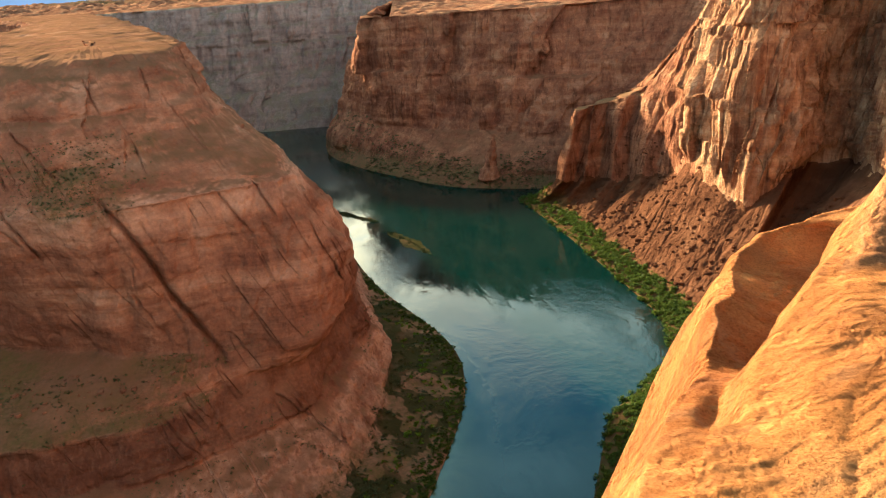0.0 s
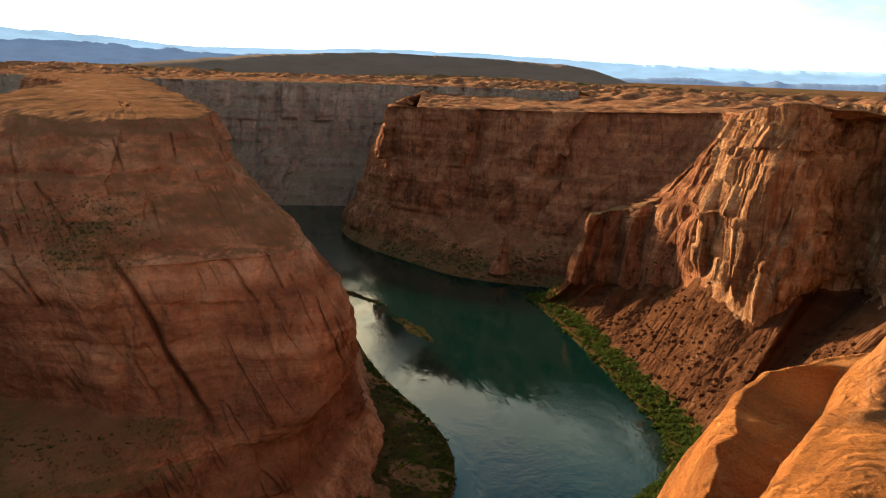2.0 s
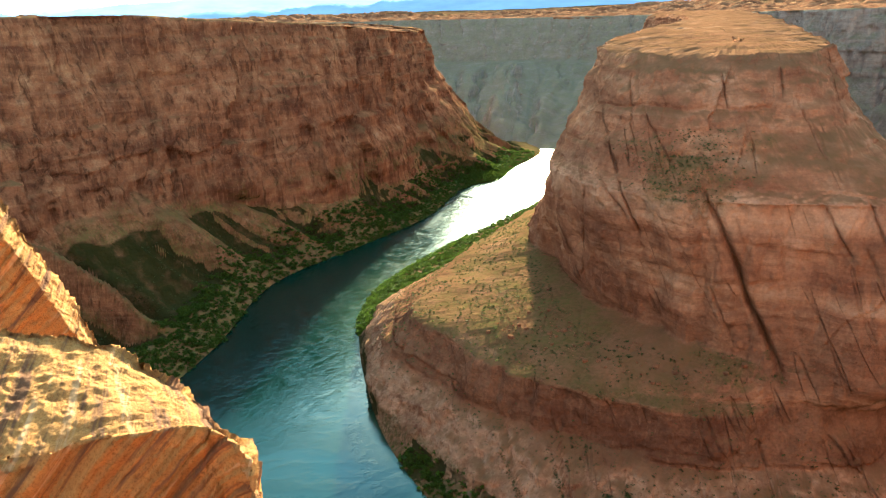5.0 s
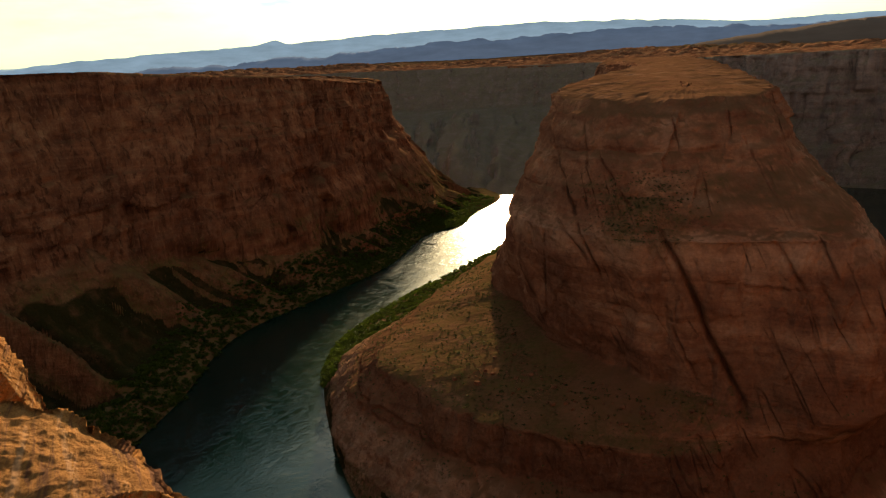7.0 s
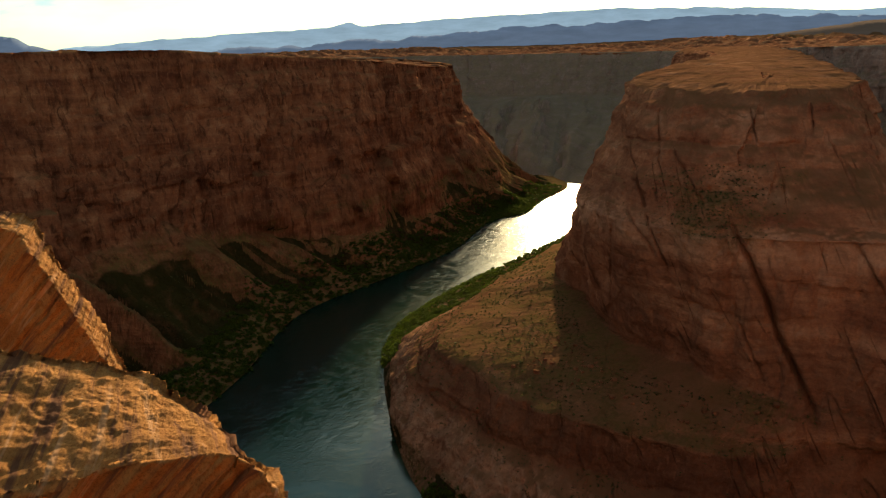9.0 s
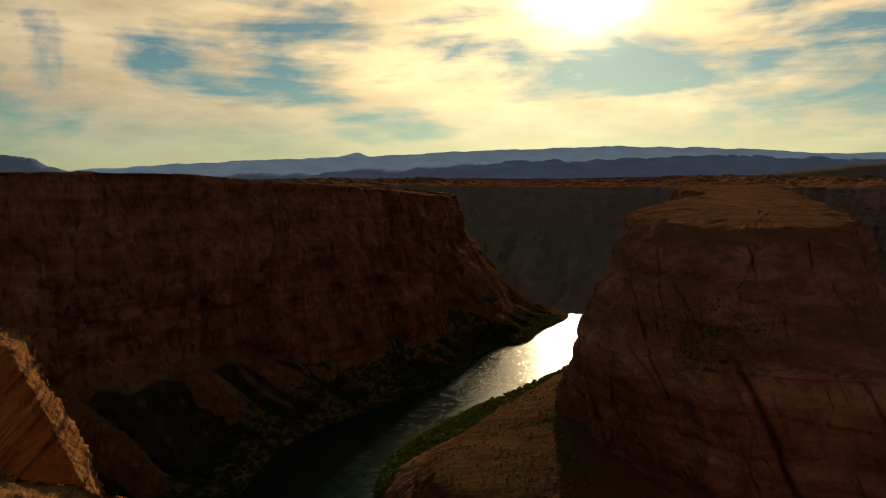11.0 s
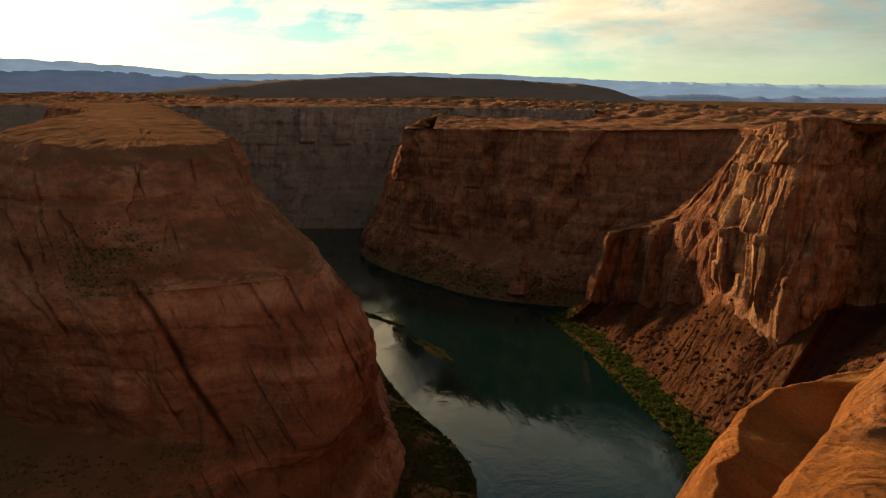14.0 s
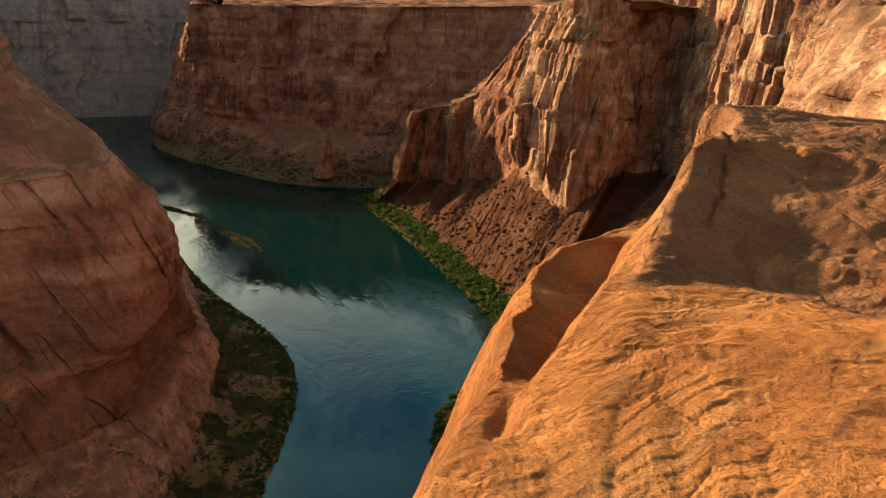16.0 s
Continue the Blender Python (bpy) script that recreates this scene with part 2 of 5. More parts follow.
def near_stone(name, dip, red, stripes, depth=0.095, albedo=1.0):
    """Slickrock at arm's length: fine sand grain, thin bedding, weathered pits."""
    m, n, where = material(name)
    big = n.noise(where, 0.55, 5.0, 0.6, 0.3)
    across = n.vec("DOT_PRODUCT", where, dip)
    laid = n.add("ShaderNodeCombineXYZ", X=n.vec("DOT_PRODUCT", where, (0.41, 0.91, 0.6)), Y=n.vec("DOT_PRODUCT", where, (0.91, -0.41, 0.0)), Z=across).outputs[0]
    beds = n.noise(n.scaled(laid, 0.5, 0.5, 9.0), 1.0, 5.0, 0.6)
    grain = n.noise(where, 26.0, 6.0, 0.7)
    tone = n.math("ADD", n.math("MULTIPLY", big, 0.55), n.math("ADD", n.math("MULTIPLY", beds, 0.3), n.math("MULTIPLY", grain, 0.15)))
    colour = n.ramp(tone, (0.36, (0.36, 0.108 - red, 0.027 - red / 2)), (0.52, (0.54, 0.192 - red, 0.050 - red / 2)), (0.68, (0.65, 0.28 - red, 0.092 - red / 2)))
    # rough bare rock, with the dipping slope's shade also put into its colour
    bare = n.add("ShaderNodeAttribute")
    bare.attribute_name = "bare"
    shade_crust = n.math("MULTIPLY", bare.outputs["Fac"], n.span(n.noise(where, 3.5, 6.0, 0.7, 0.4), 0.30, 0.56, 0.55, 1.0))
    colour = n.mix(shade_crust, colour, n.mix(big, (0.25, 0.098, 0.042), (0.42, 0.175, 0.075)))
    colour = n.mix(1.0, colour, (albedo, albedo, albedo), "MULTIPLY")
    speck = n.noise(where, 70.0, 4.0, 0.7)
    colour = n.mix(1.0, colour, n.ramp(speck, (0.32, (0.62, 0.58, 0.55)), (0.5, (1.0, 1.0, 1.0)), (0.7, (1.14, 1.16, 1.2))), "MULTIPLY")
    hollows = n.span(n.noise(where, 16.0, 5.0, 0.65, 0.4), 0.34, 0.48, 0.90, 1.0)
    colour = n.mix(1.0, colour, n.add("ShaderNodeCombineColor", Red=hollows, Green=hollows, Blue=hollows).outputs[0], "MULTIPLY")
    stain = n.math("MULTIPLY", n.span(n.noise(where, 1.3, 6.0, 0.65), 0.54, 0.70), 0.3)
    colour = n.mix(stain, colour, (0.24, 0.10, 0.05))
    sheets = n.noise(n.scaled(laid, 0.6, 0.6, 14.0), 1.0, 4.0, 0.65)
    colour = n.mix(n.math("MULTIPLY", n.span(sheets, 0.48, 0.38), stripes), colour, (0.17, 0.075, 0.04))
    colour = n.mix(n.math("MULTIPLY", n.span(sheets, 0.58, 0.66), 0.6 * stripes), colour, (0.62, 0.34, 0.18))
    pits = n.add("ShaderNodeTexVoronoi", Vector=where, Scale=7.0).outputs[0]
    worn = n.span(n.noise(where, 1.7, 4.0, 0.6, 0.5), 0.44, 0.58)
    crumble = n.math("ADD", n.noise(where, 7.0, 9.0, 0.72), n.math("MULTIPLY", n.span(pits, 0.0, 0.35), 0.22))
    crumble = n.math("ADD", crumble, n.math("MULTIPLY", n.noise(where, 16.0, 6.0, 0.7, 0.4), 0.6))
    relief = n.math("MULTIPLY", crumble, n.math("MULTIPLY_ADD", worn, 0.75, 0.22))
    relief = n.math("ADD", relief, n.math("MULTIPLY", n.noise(n.scaled(laid, 1.0, 1.0, 22.0), 1.0, 5.0, 0.65), 0.6))
    relief = n.math("ADD", relief, n.math("MULTIPLY", n.noise(where, 38.0, 5.0, 0.7), 0.40))
    relief = n.math("ADD", relief, n.math("MULTIPLY", n.noise(where, 120.0, 4.0, 0.75), n.math("MULTIPLY_ADD", worn, 0.20, 0.08)))
    finish(n, colour, 0.92, relief, depth, 1.0, 0.03)
    return m


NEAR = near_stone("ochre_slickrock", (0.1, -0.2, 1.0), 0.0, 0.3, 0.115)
NEAR_RED = near_stone("red_crossbedded_rock", (-0.30, -0.68, 0.62), -0.045, 1.0, 0.028, 0.78)


def river_water():
    """Deep green water, paler over the shallows, with wind ripples in patches."""
    m, n, where = material("river_water")
    shallow = n.add("ShaderNodeAttribute")
    shallow.attribute_name = "shallow"
    streaks = n.noise(where, 0.02, 5.0, 0.6, 0.8)
    depth = n.math("MULTIPLY", shallow.outputs["Fac"], n.span(streaks, 0.3, 0.6, 0.5, 1.0))
    colour = n.mix(depth, (0.0018, 0.0155, 0.0125), (0.09, 0.12, 0.05))
    rough = n.noise(n.scaled(where, 1.0, 0.6, 1.0), 0.010, 5.0, 0.65, 0.6)
    x = n.add("ShaderNodeSeparateXYZ", Vector=where).outputs[0]
    riffle = n.math("MULTIPLY", n.span(n.math("MULTIPLY_ADD", n.noise(where, 0.012, 4.0), 260.0, n.math("ADD", x, -130.0)), -330.0, -520.0), n.math("MULTIPLY", n.span(n.noise(where, 0.03, 4.0, 0.6), 0.3, 0.55, 0.6, 1.0), n.span(n.noise(n.scaled(where, 1.0, 0.5, 1.0), 0.16, 4.0, 0.65), 0.42, 0.60, 0.12, 1.0)))
    wind = n.math("MAXIMUM", n.span(rough, 0.46, 0.60), riffle)
    small = n.noise(n.scaled(where, 1.0, 0.45, 1.0), 0.30, 5.0, 0.6)
    swell = n.noise(where, 0.05, 3.0, 0.5)
    height = n.math("ADD", n.math("MULTIPLY", small, n.math("MULTIPLY_ADD", wind, 1.5, 0.06)), n.math("MULTIPLY", swell, 0.12))
    b = n.add("ShaderNodeBsdfPrincipled", Base_Color=colour, Roughness=n.math("ADD", n.math("MULTIPLY_ADD", wind, 0.12, 0.05), n.math("MULTIPLY", riffle, 0.06)), IOR=1.345)
    n.plug(b, "Normal", n.add("ShaderNodeBump", Height=height, Distance=0.35, Strength=0.5).outputs[0])
    n.add("ShaderNodeOutputMaterial", Surface=b.outputs[0])
    return m


WATER = river_water()


def ground_soil():
    """Plateau: bare red slickrock by the rims, sand and olive scrub farther out."""
    m, n, where = material("desert_plateau")
    out = n.add("ShaderNodeAttribute")
    out.attribute_name = "veg"
    big = n.noise(where, 0.0045, 6.0, 0.6, 0.4)
    bare = n.ramp(n.noise(where, 0.03, 6.0, 0.65), (0.38, (0.15, 0.058, 0.032)), (0.52, (0.27, 0.115, 0.06)), (0.66, (0.38, 0.19, 0.10)))
    sand = n.ramp(big, (0.35, (0.17, 0.078, 0.042)), (0.50, (0.15, 0.076, 0.040)), (0.62, (0.115, 0.076, 0.035)), (0.75, (0.085, 0.068, 0.030)))
    far = n.math("ADD", out.outputs["Fac"], n.math("MULTIPLY", n.math("SUBTRACT", n.noise(where, 0.01, 4.0), 0.5), 0.5))
    colour = n.mix(n.span(far, 0.35, 0.75), bare, sand)
    specks = n.span(n.noise(where, 0.25, 4.0, 0.7), 0.55, 0.66)
    colour = n.mix(n.math("MULTIPLY", specks, 0.7), colour, (0.09, 0.075, 0.03))
    finish(n, colour, 0.92, n.noise(where, 0.08, 8.0, 0.65), 4.0, 0.5, 0.0)
    return m


SOIL = ground_soil()


def leaf(name, dark, light):
    m, n, where = material(name)
    island = n.add("ShaderNodeNewGeometry").outputs["Random Per Island"]
    colour = n.mix(n.math("ADD", n.math("MULTIPLY", island, 0.6), n.math("MULTIPLY", n.noise(where, 0.05, 3.0), 0.4)), dark, light)
    b = n.add("ShaderNodeBsdfPrincipled", Base_Color=colour, Roughness=0.7)
    b.inputs["Specular IOR Level"].default_value = 0.05
    thin = n.add("ShaderNodeBsdfTranslucent", Color=colour)
    n.add("ShaderNodeOutputMaterial", Surface=n.add("ShaderNodeMixShader", i0=0.35, i1=b.outputs[0], i2=thin.outputs[0]).outputs[0])
    return m


LEAF = leaf("tamarisk_leaves", (0.026, 0.042, 0.007), (0.10, 0.125, 0.016))
LEAF_BRIGHT = leaf("reed_leaves", (0.06, 0.10, 0.008), (0.17, 0.22, 0.02))
LEAF_DARK = leaf("dark_weeds", (0.010, 0.015, 0.006), (0.034, 0.042, 0.012))
LEAF_DRY = leaf("sagebrush_leaves", (0.04, 0.045, 0.015), (0.12, 0.11, 0.04))


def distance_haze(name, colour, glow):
    """Mountains in the blue of the distance: its haze is put into colour and glow."""
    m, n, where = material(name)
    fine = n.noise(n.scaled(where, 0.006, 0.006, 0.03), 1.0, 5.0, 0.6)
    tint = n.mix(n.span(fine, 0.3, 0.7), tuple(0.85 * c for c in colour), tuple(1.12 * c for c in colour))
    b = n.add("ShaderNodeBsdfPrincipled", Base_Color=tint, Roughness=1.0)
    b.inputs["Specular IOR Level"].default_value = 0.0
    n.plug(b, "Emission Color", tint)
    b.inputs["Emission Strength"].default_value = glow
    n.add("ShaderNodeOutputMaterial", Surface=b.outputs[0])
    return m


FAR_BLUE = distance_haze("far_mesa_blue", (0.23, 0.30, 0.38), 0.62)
RISE_HAZE = distance_haze("hazed_scrub_rise", (0.125, 0.090, 0.072), 0.10)
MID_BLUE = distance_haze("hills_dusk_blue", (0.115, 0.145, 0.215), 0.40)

# ---- noise and lofts ----
def lattice(ix, iy, iz, seed):
    h = (ix.astype(np.uint32) * np.uint32(374761393) + iy.astype(np.uint32) * np.uint32(668265263)
         + iz.astype(np.uint32) * np.uint32(2147483647 & 0x9E3779B1) + np.uint32(seed * 7919 + 13))
    h = (h ^ (h >> np.uint32(13))) * np.uint32(1274126177)
    h = (h ^ (h >> np.uint32(16))) * np.uint32(2246822519)
    return ((h ^ (h >> np.uint32(15))) & np.uint32(0xFFFFFF)).astype(np.float64) / 0x7FFFFF - 1.0


def smooth_noise(p, seed=0):
    """Smooth noise in -1..1 at the rows of p."""
    i = np.floor(p).astype(np.int64)
    f = p - i
    f = f * f * f * (f * (f * 6 - 15) + 10)
    out = 0.0
    for dx in (0, 1):
        for dy in (0, 1):
            for dz in (0, 1):
                w = (f[:, 0] if dx else 1 - f[:, 0]) * (f[:, 1] if dy else 1 - f[:, 1]) * (f[:, 2] if dz else 1 - f[:, 2])
                out = out + w * lattice(i[:, 0] + dx, i[:, 1] + dy, i[:, 2] + dz, seed)
    return out


def fbm(p, octaves=4, rough=0.5, seed=0):
    out, amp = 0.0, 1.0
    for k in range(octaves):
        out = out + amp * smooth_noise(p * 2.03 ** k + 17.3 * k, seed + k)
        amp *= rough
    return out


def ridged(p, octaves=3, rough=0.5, seed=0):
    """Creases: 0 along sharp lines, rising to 1 between them."""
    out, amp, total = 0.0, 1.0, 0.0
    for k in range(octaves):
        out = out + amp * np.minimum(1.0, 2.2 * np.abs(smooth_noise(p * 2.03 ** k + 9.1 * k, seed + k)))
        total += amp
        amp *= rough
    return out / total


def step(a, b, x):
    t = np.clip((x - a) / (b - a), 0, 1)
    return t * t * (3 - 2 * t)


def spline(points, n):
    """n points at even steps along a smooth curve through the given ones (open ends)."""
    p = np.asarray(points, float)
    p = np.vstack([2 * p[0] - p[1], p, 2 * p[-1] - p[-2]])
    out = []
    u = np.linspace(0, len(p) - 3 - 1e-9, n)
    k = u.astype(int)
    t = (u - k)[:, None]
    a, b, c, d = p[k], p[k + 1], p[k + 2], p[k + 3]
    return 0.5 * (2 * b + (c - a) * t + (2 * a - 5 * b + 4 * c - d) * t ** 2 + (3 * b - a - 3 * c + d) * t ** 3)


def loft(levels, counts, along):
    """Points of a surface through curves at several heights: levels are rows of (x, y, z), counts the steps between two of them."""
    curves = [spline(level, along) for level in levels]
    rows = [curves[0]]
    for a, b, n in zip(curves, curves[1:], counts):
        rows += [a + (b - a) * k / n for k in range(1, n + 1)]
    return np.stack(rows)                                        # up, along, xyz


def apron(rim, reach=90, drop=12):
    """A strip behind a rim that dips under the plateau."""
    out = []
    for x, y, z in rim:
        r = math.hypot(x + 350, y - 700)
        out.append((x + reach * (x + 350) / r, y + reach * (y - 700) / r, z - drop))
    return out


def level(z, *xy):
    return [(x, y, z) for x, y in xy]


def grid_normals(g):
    du, dv = np.gradient(g, axis=1), np.gradient(g, axis=0)
    n = np.cross(du, dv)
    return n / (np.linalg.norm(n, axis=2, keepdims=True) + 1e-9)


def grid_mesh(name, g, veg=None, attribute="veg", flip=False):
    rows, cols = g.shape[:2]
    i = np.arange(rows * cols).reshape(rows, cols)
    quads = np.stack([i[:-1, :-1], i[:-1, 1:], i[1:, 1:], i[1:, :-1]], -1).reshape(-1, 4)
    if flip:
        quads = quads[:, ::-1]
    return mesh_from(name, g.reshape(-1, 3), quads, veg, attribute)


def mesh_from(name, verts, faces, veg=None, attribute="veg", soft=True):
    me = bpy.data.meshes.new(name)
    side = faces.shape[1]
    me.vertices.add(len(verts))
    me.vertices.foreach_set("co", np.ascontiguousarray(verts, dtype=np.float32).ravel())
    me.loops.add(faces.size)
    me.loops.foreach_set("vertex_index", np.ascontiguousarray(faces, dtype=np.int32).ravel())
    me.polygons.add(len(faces))
    me.polygons.foreach_set("loop_start", np.arange(0, faces.size, side, dtype=np.int32))
    me.polygons.foreach_set("use_smooth", np.full(len(faces), soft))
    if veg is not None:
        me.attributes.new(attribute, "FLOAT", "POINT").data.foreach_set("value", np.ascontiguousarray(veg, dtype=np.float32).ravel())
    me.update(calc_edges=True)
    me.validate()
    return me


def solid(name, me, mat, label, category, kind="structure", group=""):
    me.materials.append(mat)
    return tagged(new(name, me), label, category, group, kind)


def weather(g, outward=1.0, amount=1.0, flutes=1.0, beds=1.0, seed=0, steep_only=True, spacing=34.0, sharp=1.0):
    """Push a rock surface in and out: bulges, joints down the face, ledges along the beds."""
    p = g.reshape(-1, 3)
    n = grid_normals(g).reshape(-1, 3) * outward
    wall = 1 - step(0.45, 0.8, np.abs(n[:, 2])) if steep_only else 1.0
    wall = 0.25 + 0.75 * wall
    bulge = fbm(p / (70.0, 70.0, 90.0), 4, 0.5, seed) * 7.0
    q = p + 6.0 * np.stack([smooth_noise(p / 40.0, seed + 5), smooth_noise(p / 40.0 + 50, seed + 6), 0 * p[:, 0]], 1)
    joint = (ridged(q / (spacing, spacing, 8 * spacing), 3, 0.55, seed + 11) ** sharp - 0.5) * 9.0 * flutes
    lift = 8.0 * smooth_noise(p / 160.0, seed + 31)
    z = p[:, 2:] + lift[:, None]
    band = np.hstack([p[:, :2] / 300.0, z / 13.0])
    ledge = np.tanh(2.5 * fbm(band, 3, 0.6, seed + 21)) * 2.6 * beds
    fine = fbm(p / (9.0, 9.0, 6.0), 3, 0.5, seed + 41) * 1.1
    push = (bulge + joint + ledge) * wall * amount + fine * min(1.0, amount * 1.2)
    flat = n.copy()
    flat[:, 2] *= 0.35
    return (p + flat * push[:, None]).reshape(g.shape)


def slabs(g, width, seed, tiers=(-1e3, 1e3), lean=0.0):
    """Flat-faced slabs side by side along a wall, parted by upright joints: offsets in -1..1, with sharp steps between them."""
    rows, cols = g.shape[:2]
    dice = np.random.default_rng(seed)
    step_u = np.linalg.norm(np.diff(g[int(rows * 0.75), :, :2], axis=0), axis=1)
    u = np.r_[0, np.cumsum(step_u)]
    z = g[:, :, 2] + 7.0 * smooth_noise(g.reshape(-1, 3) / 45.0, seed + 4).reshape(rows, cols)
    uu = u[None] + lean * z + 0.16 * width * smooth_noise(g.reshape(-1, 3) / (18.0, 18.0, 30.0), seed + 5).reshape(rows, cols)
    out = np.zeros((rows, cols))
    for low, high in zip(tiers, tiers[1:]):
        edges = np.cumsum(width * dice.uniform(0.35, 1.7, int(u[-1] / width * 1.6) + 40)) - 12 * width
        k = np.clip(np.searchsorted(edges, uu), 1, len(edges) - 1)
        mid, half = (edges[k] + edges[k - 1]) / 2, (edges[k] - edges[k - 1]) / 2
        off, slope = dice.uniform(-0.7, 0.7, len(edges)), dice.uniform(-0.75, 0.75, len(edges))
        face = off[k] + slope[k] * (uu - mid) / half
        out = np.where((z >= low) & (z < high), face, out)
    return out


def slabbed(g, n, push):
    flat = n.copy()
    flat[:, :, 2] = 0
    flat /= np.linalg.norm(flat, axis=2, keepdims=True) + 0.15
    return g + flat * push[:, :, None]


def gullies(g, size, seed):
    """Ridges and gullies that run down a slope, 0 in the gullies."""
    rows, cols = g.shape[:2]
    step_u = np.linalg.norm(np.diff(g[rows // 3, :, :2], axis=0), axis=1)
    u = np.r_[0, np.cumsum(step_u)][None] / (22.0 * size) + np.zeros((rows, 1))
    p = np.stack([u.ravel(), g[:, :, 2].ravel() / 120.0, np.zeros(rows * cols)], 1)
    p[:, 0] += 0.35 * smooth_noise(g.reshape(-1, 3) / 35.0, seed + 2)
    return (1.7 * np.abs(smooth_noise(p, seed)) + 0.6 * np.abs(smooth_noise(p * 2.3, seed + 1))).reshape(rows, cols)


WATER_Z = -300.0

# ---- peninsula ----
SHORE_IN = [(-1330, 2050), (-900, 1500), (-724, 968), (-657, 629), (-583, 467), (-404, 328), (-252, 270), (-158, 265), (-58, 319), (-13, 403), (7, 564), (-85, 763), (-190, 1102), (-345, 1533), (-520, 2050)]


BROW = level(-80, (-1160, 2050), (-762, 1500), (-506, 850), (-372, 570), (-334, 497), (-288, 458), (-246, 440), (-214, 446), (-180, 470), (-148, 514), (-178, 612), (-256, 800), (-372, 1110), (-545, 1533), (-835, 2050))


def peninsula():
    """The great rock in the river's bend: bank, lower cliff, scrubby terrace, main cliff, bench and domed top."""
    bank = level(-302.5, *[(x, y) for x, y in SHORE_IN])
    shore = level(-298.8, *[(x * 0.985, y + 4) for x, y in SHORE_IN])
    foot = level(-292, (-1290, 2050), (-870, 1500), (-680, 945), (-600, 622), (-545, 452), (-404, 336), (-265, 300), (-185, 306), (-96, 358), (-56, 440), (-50, 560), (-94, 763), (-204, 1100), (-365, 1533), (-570, 2050))
    swell = level(-257, (-1270, 2050), (-850, 1500), (-630, 926), (-525, 585), (-498, 453), (-402, 364), (-274, 343), (-194, 355), (-132, 393), (-86, 450), (-72, 562), (-116, 764), (-216, 1100), (-385, 1533), (-600, 2050))
    rim = level(-230, (-1250, 2050), (-830, 1500), (-600, 920), (-493, 556), (-452, 455), (-395, 380), (-276, 352), (-195, 366), (-139, 404), (-91, 452), (-77, 565), (-130, 768), (-234, 1100), (-408, 1533), (-640, 2050))
    base = level(-206, (-1220, 2050), (-795, 1500), (-545, 905), (-424, 563), (-352, 500), (-295, 452), (-232, 425), (-190, 412), (-138, 416), (-74, 444), (-76, 566), (-142, 770), (-256, 1100), (-440, 1533), (-690, 2050))
    face = level(-165, (-1200, 2050), (-780, 1500), (-525, 880), (-398, 545), (-340, 478), (-291, 440), (-232, 417), (-192, 411), (-138, 427), (-64, 462), (-88, 570), (-166, 775), (-292, 1100), (-470, 1533), (-740, 2050))
    bench = level(-114, (-1180, 2050), (-768, 1500), (-512, 850), (-366, 528), (-330, 458), (-287, 427), (-236, 410), (-196, 411), (-140, 440), (-98, 480), (-128, 585), (-215, 780), (-335, 1100), (-512, 1533), (-795, 2050))
    shoulder = [(a[0] + 0.2 * (b[0] - a[0]), a[1] + 0.2 * (b[1] - a[1]), -106) for a, b in zip(bench, BROW)]
    brow = BROW
    top = level(-45, (-1140, 2050), (-755, 1500), (-498, 850), (-378, 613), (-334, 528), (-292, 488), (-262, 472), (-236, 476), (-204, 494), (-177, 540), (-206, 650), (-278, 820), (-412, 1120), (-596, 1533), (-865, 2050))
    crown = level(-37, (-1120, 2050), (-748, 1500), (-492, 855), (-392, 628), (-346, 548), (-300, 506), (-268, 490), (-238, 492), (-210, 512), (-186, 556), (-214, 664), (-290, 835), (-420, 1125), (-604, 1533), (-870, 2050))
    spine = [(-1000, 2050), (-685, 1500), (-462, 1000), (-350, 780), (-312, 705), (-290, 665), (-275, 642), (-266, 632)]
    middle = level(-33, *spine, *spine[-2::-1])
    g = loft([bank, shore, foot, swell, rim, base, face, bench, shoulder, brow, top, crown, middle], [2, 16, 24, 24, 16, 32, 38, 14, 18, 28, 12, 18], 1600)
    z = g[:, :, 2].copy()
    out = weather(g, 1.0, 0.95, 0.75, 0.3, 3)
    lumpy = step(-292, -284, z) * (1 - step(-266, -256, z))
    lumps = 3.6 * ridged(g.reshape(-1, 3) / (16.0, 16.0, 9.0), 3, 0.55, 81).reshape(z.shape) + 1.3 * fbm(g.reshape(-1, 3) / 6.0, 3, 0.6, 82).reshape(z.shape)
    n = grid_normals(g)
    sheer = step(-200, -185, z) * (1 - step(-118, -108, z)) + 1.5 * step(-100, -92, z) * (1 - step(-46, -40, z)) + 0.5 * step(-256, -250, z) * (1 - step(-236, -231, z))
    out = slabbed(out, n, sheer * (1.8 * slabs(g, 40.0, 441, (-400, -140, -75, 100), -0.5) + 0.5 * slabs(g, 13.0, 442, (-400, -170, -130, -90, -60, 100), -0.5)))
    part_z = z + 7.0 * smooth_noise(g.reshape(-1, 3) / 60.0, 451).reshape(z.shape) + 2.0 * smooth_noise(g.reshape(-1, 3) / 14.0, 452).reshape(z.shape)
    for seam, thick, depth in ((-159, 1.0, 2.6), (-138, 0.9, 3.4), (-184, 0.8, 1.6), (-228, 1.0, 2.8), (-257, 1.2, 3.4), (-272, 0.9, 2.4), (-64, 1.0, 3.0), (-92, 0.9, 2.4)):
        gap = 0.25 + 0.75 * step(-0.2, 0.3, smooth_noise(g.reshape(-1, 3) / 55.0, 460 - int(seam)).reshape(z.shape))
        out = slabbed(out, n, -depth * gap * np.exp(-((part_z - seam) / thick) ** 2))
    out = slabbed(out, n, lumpy * lumps)
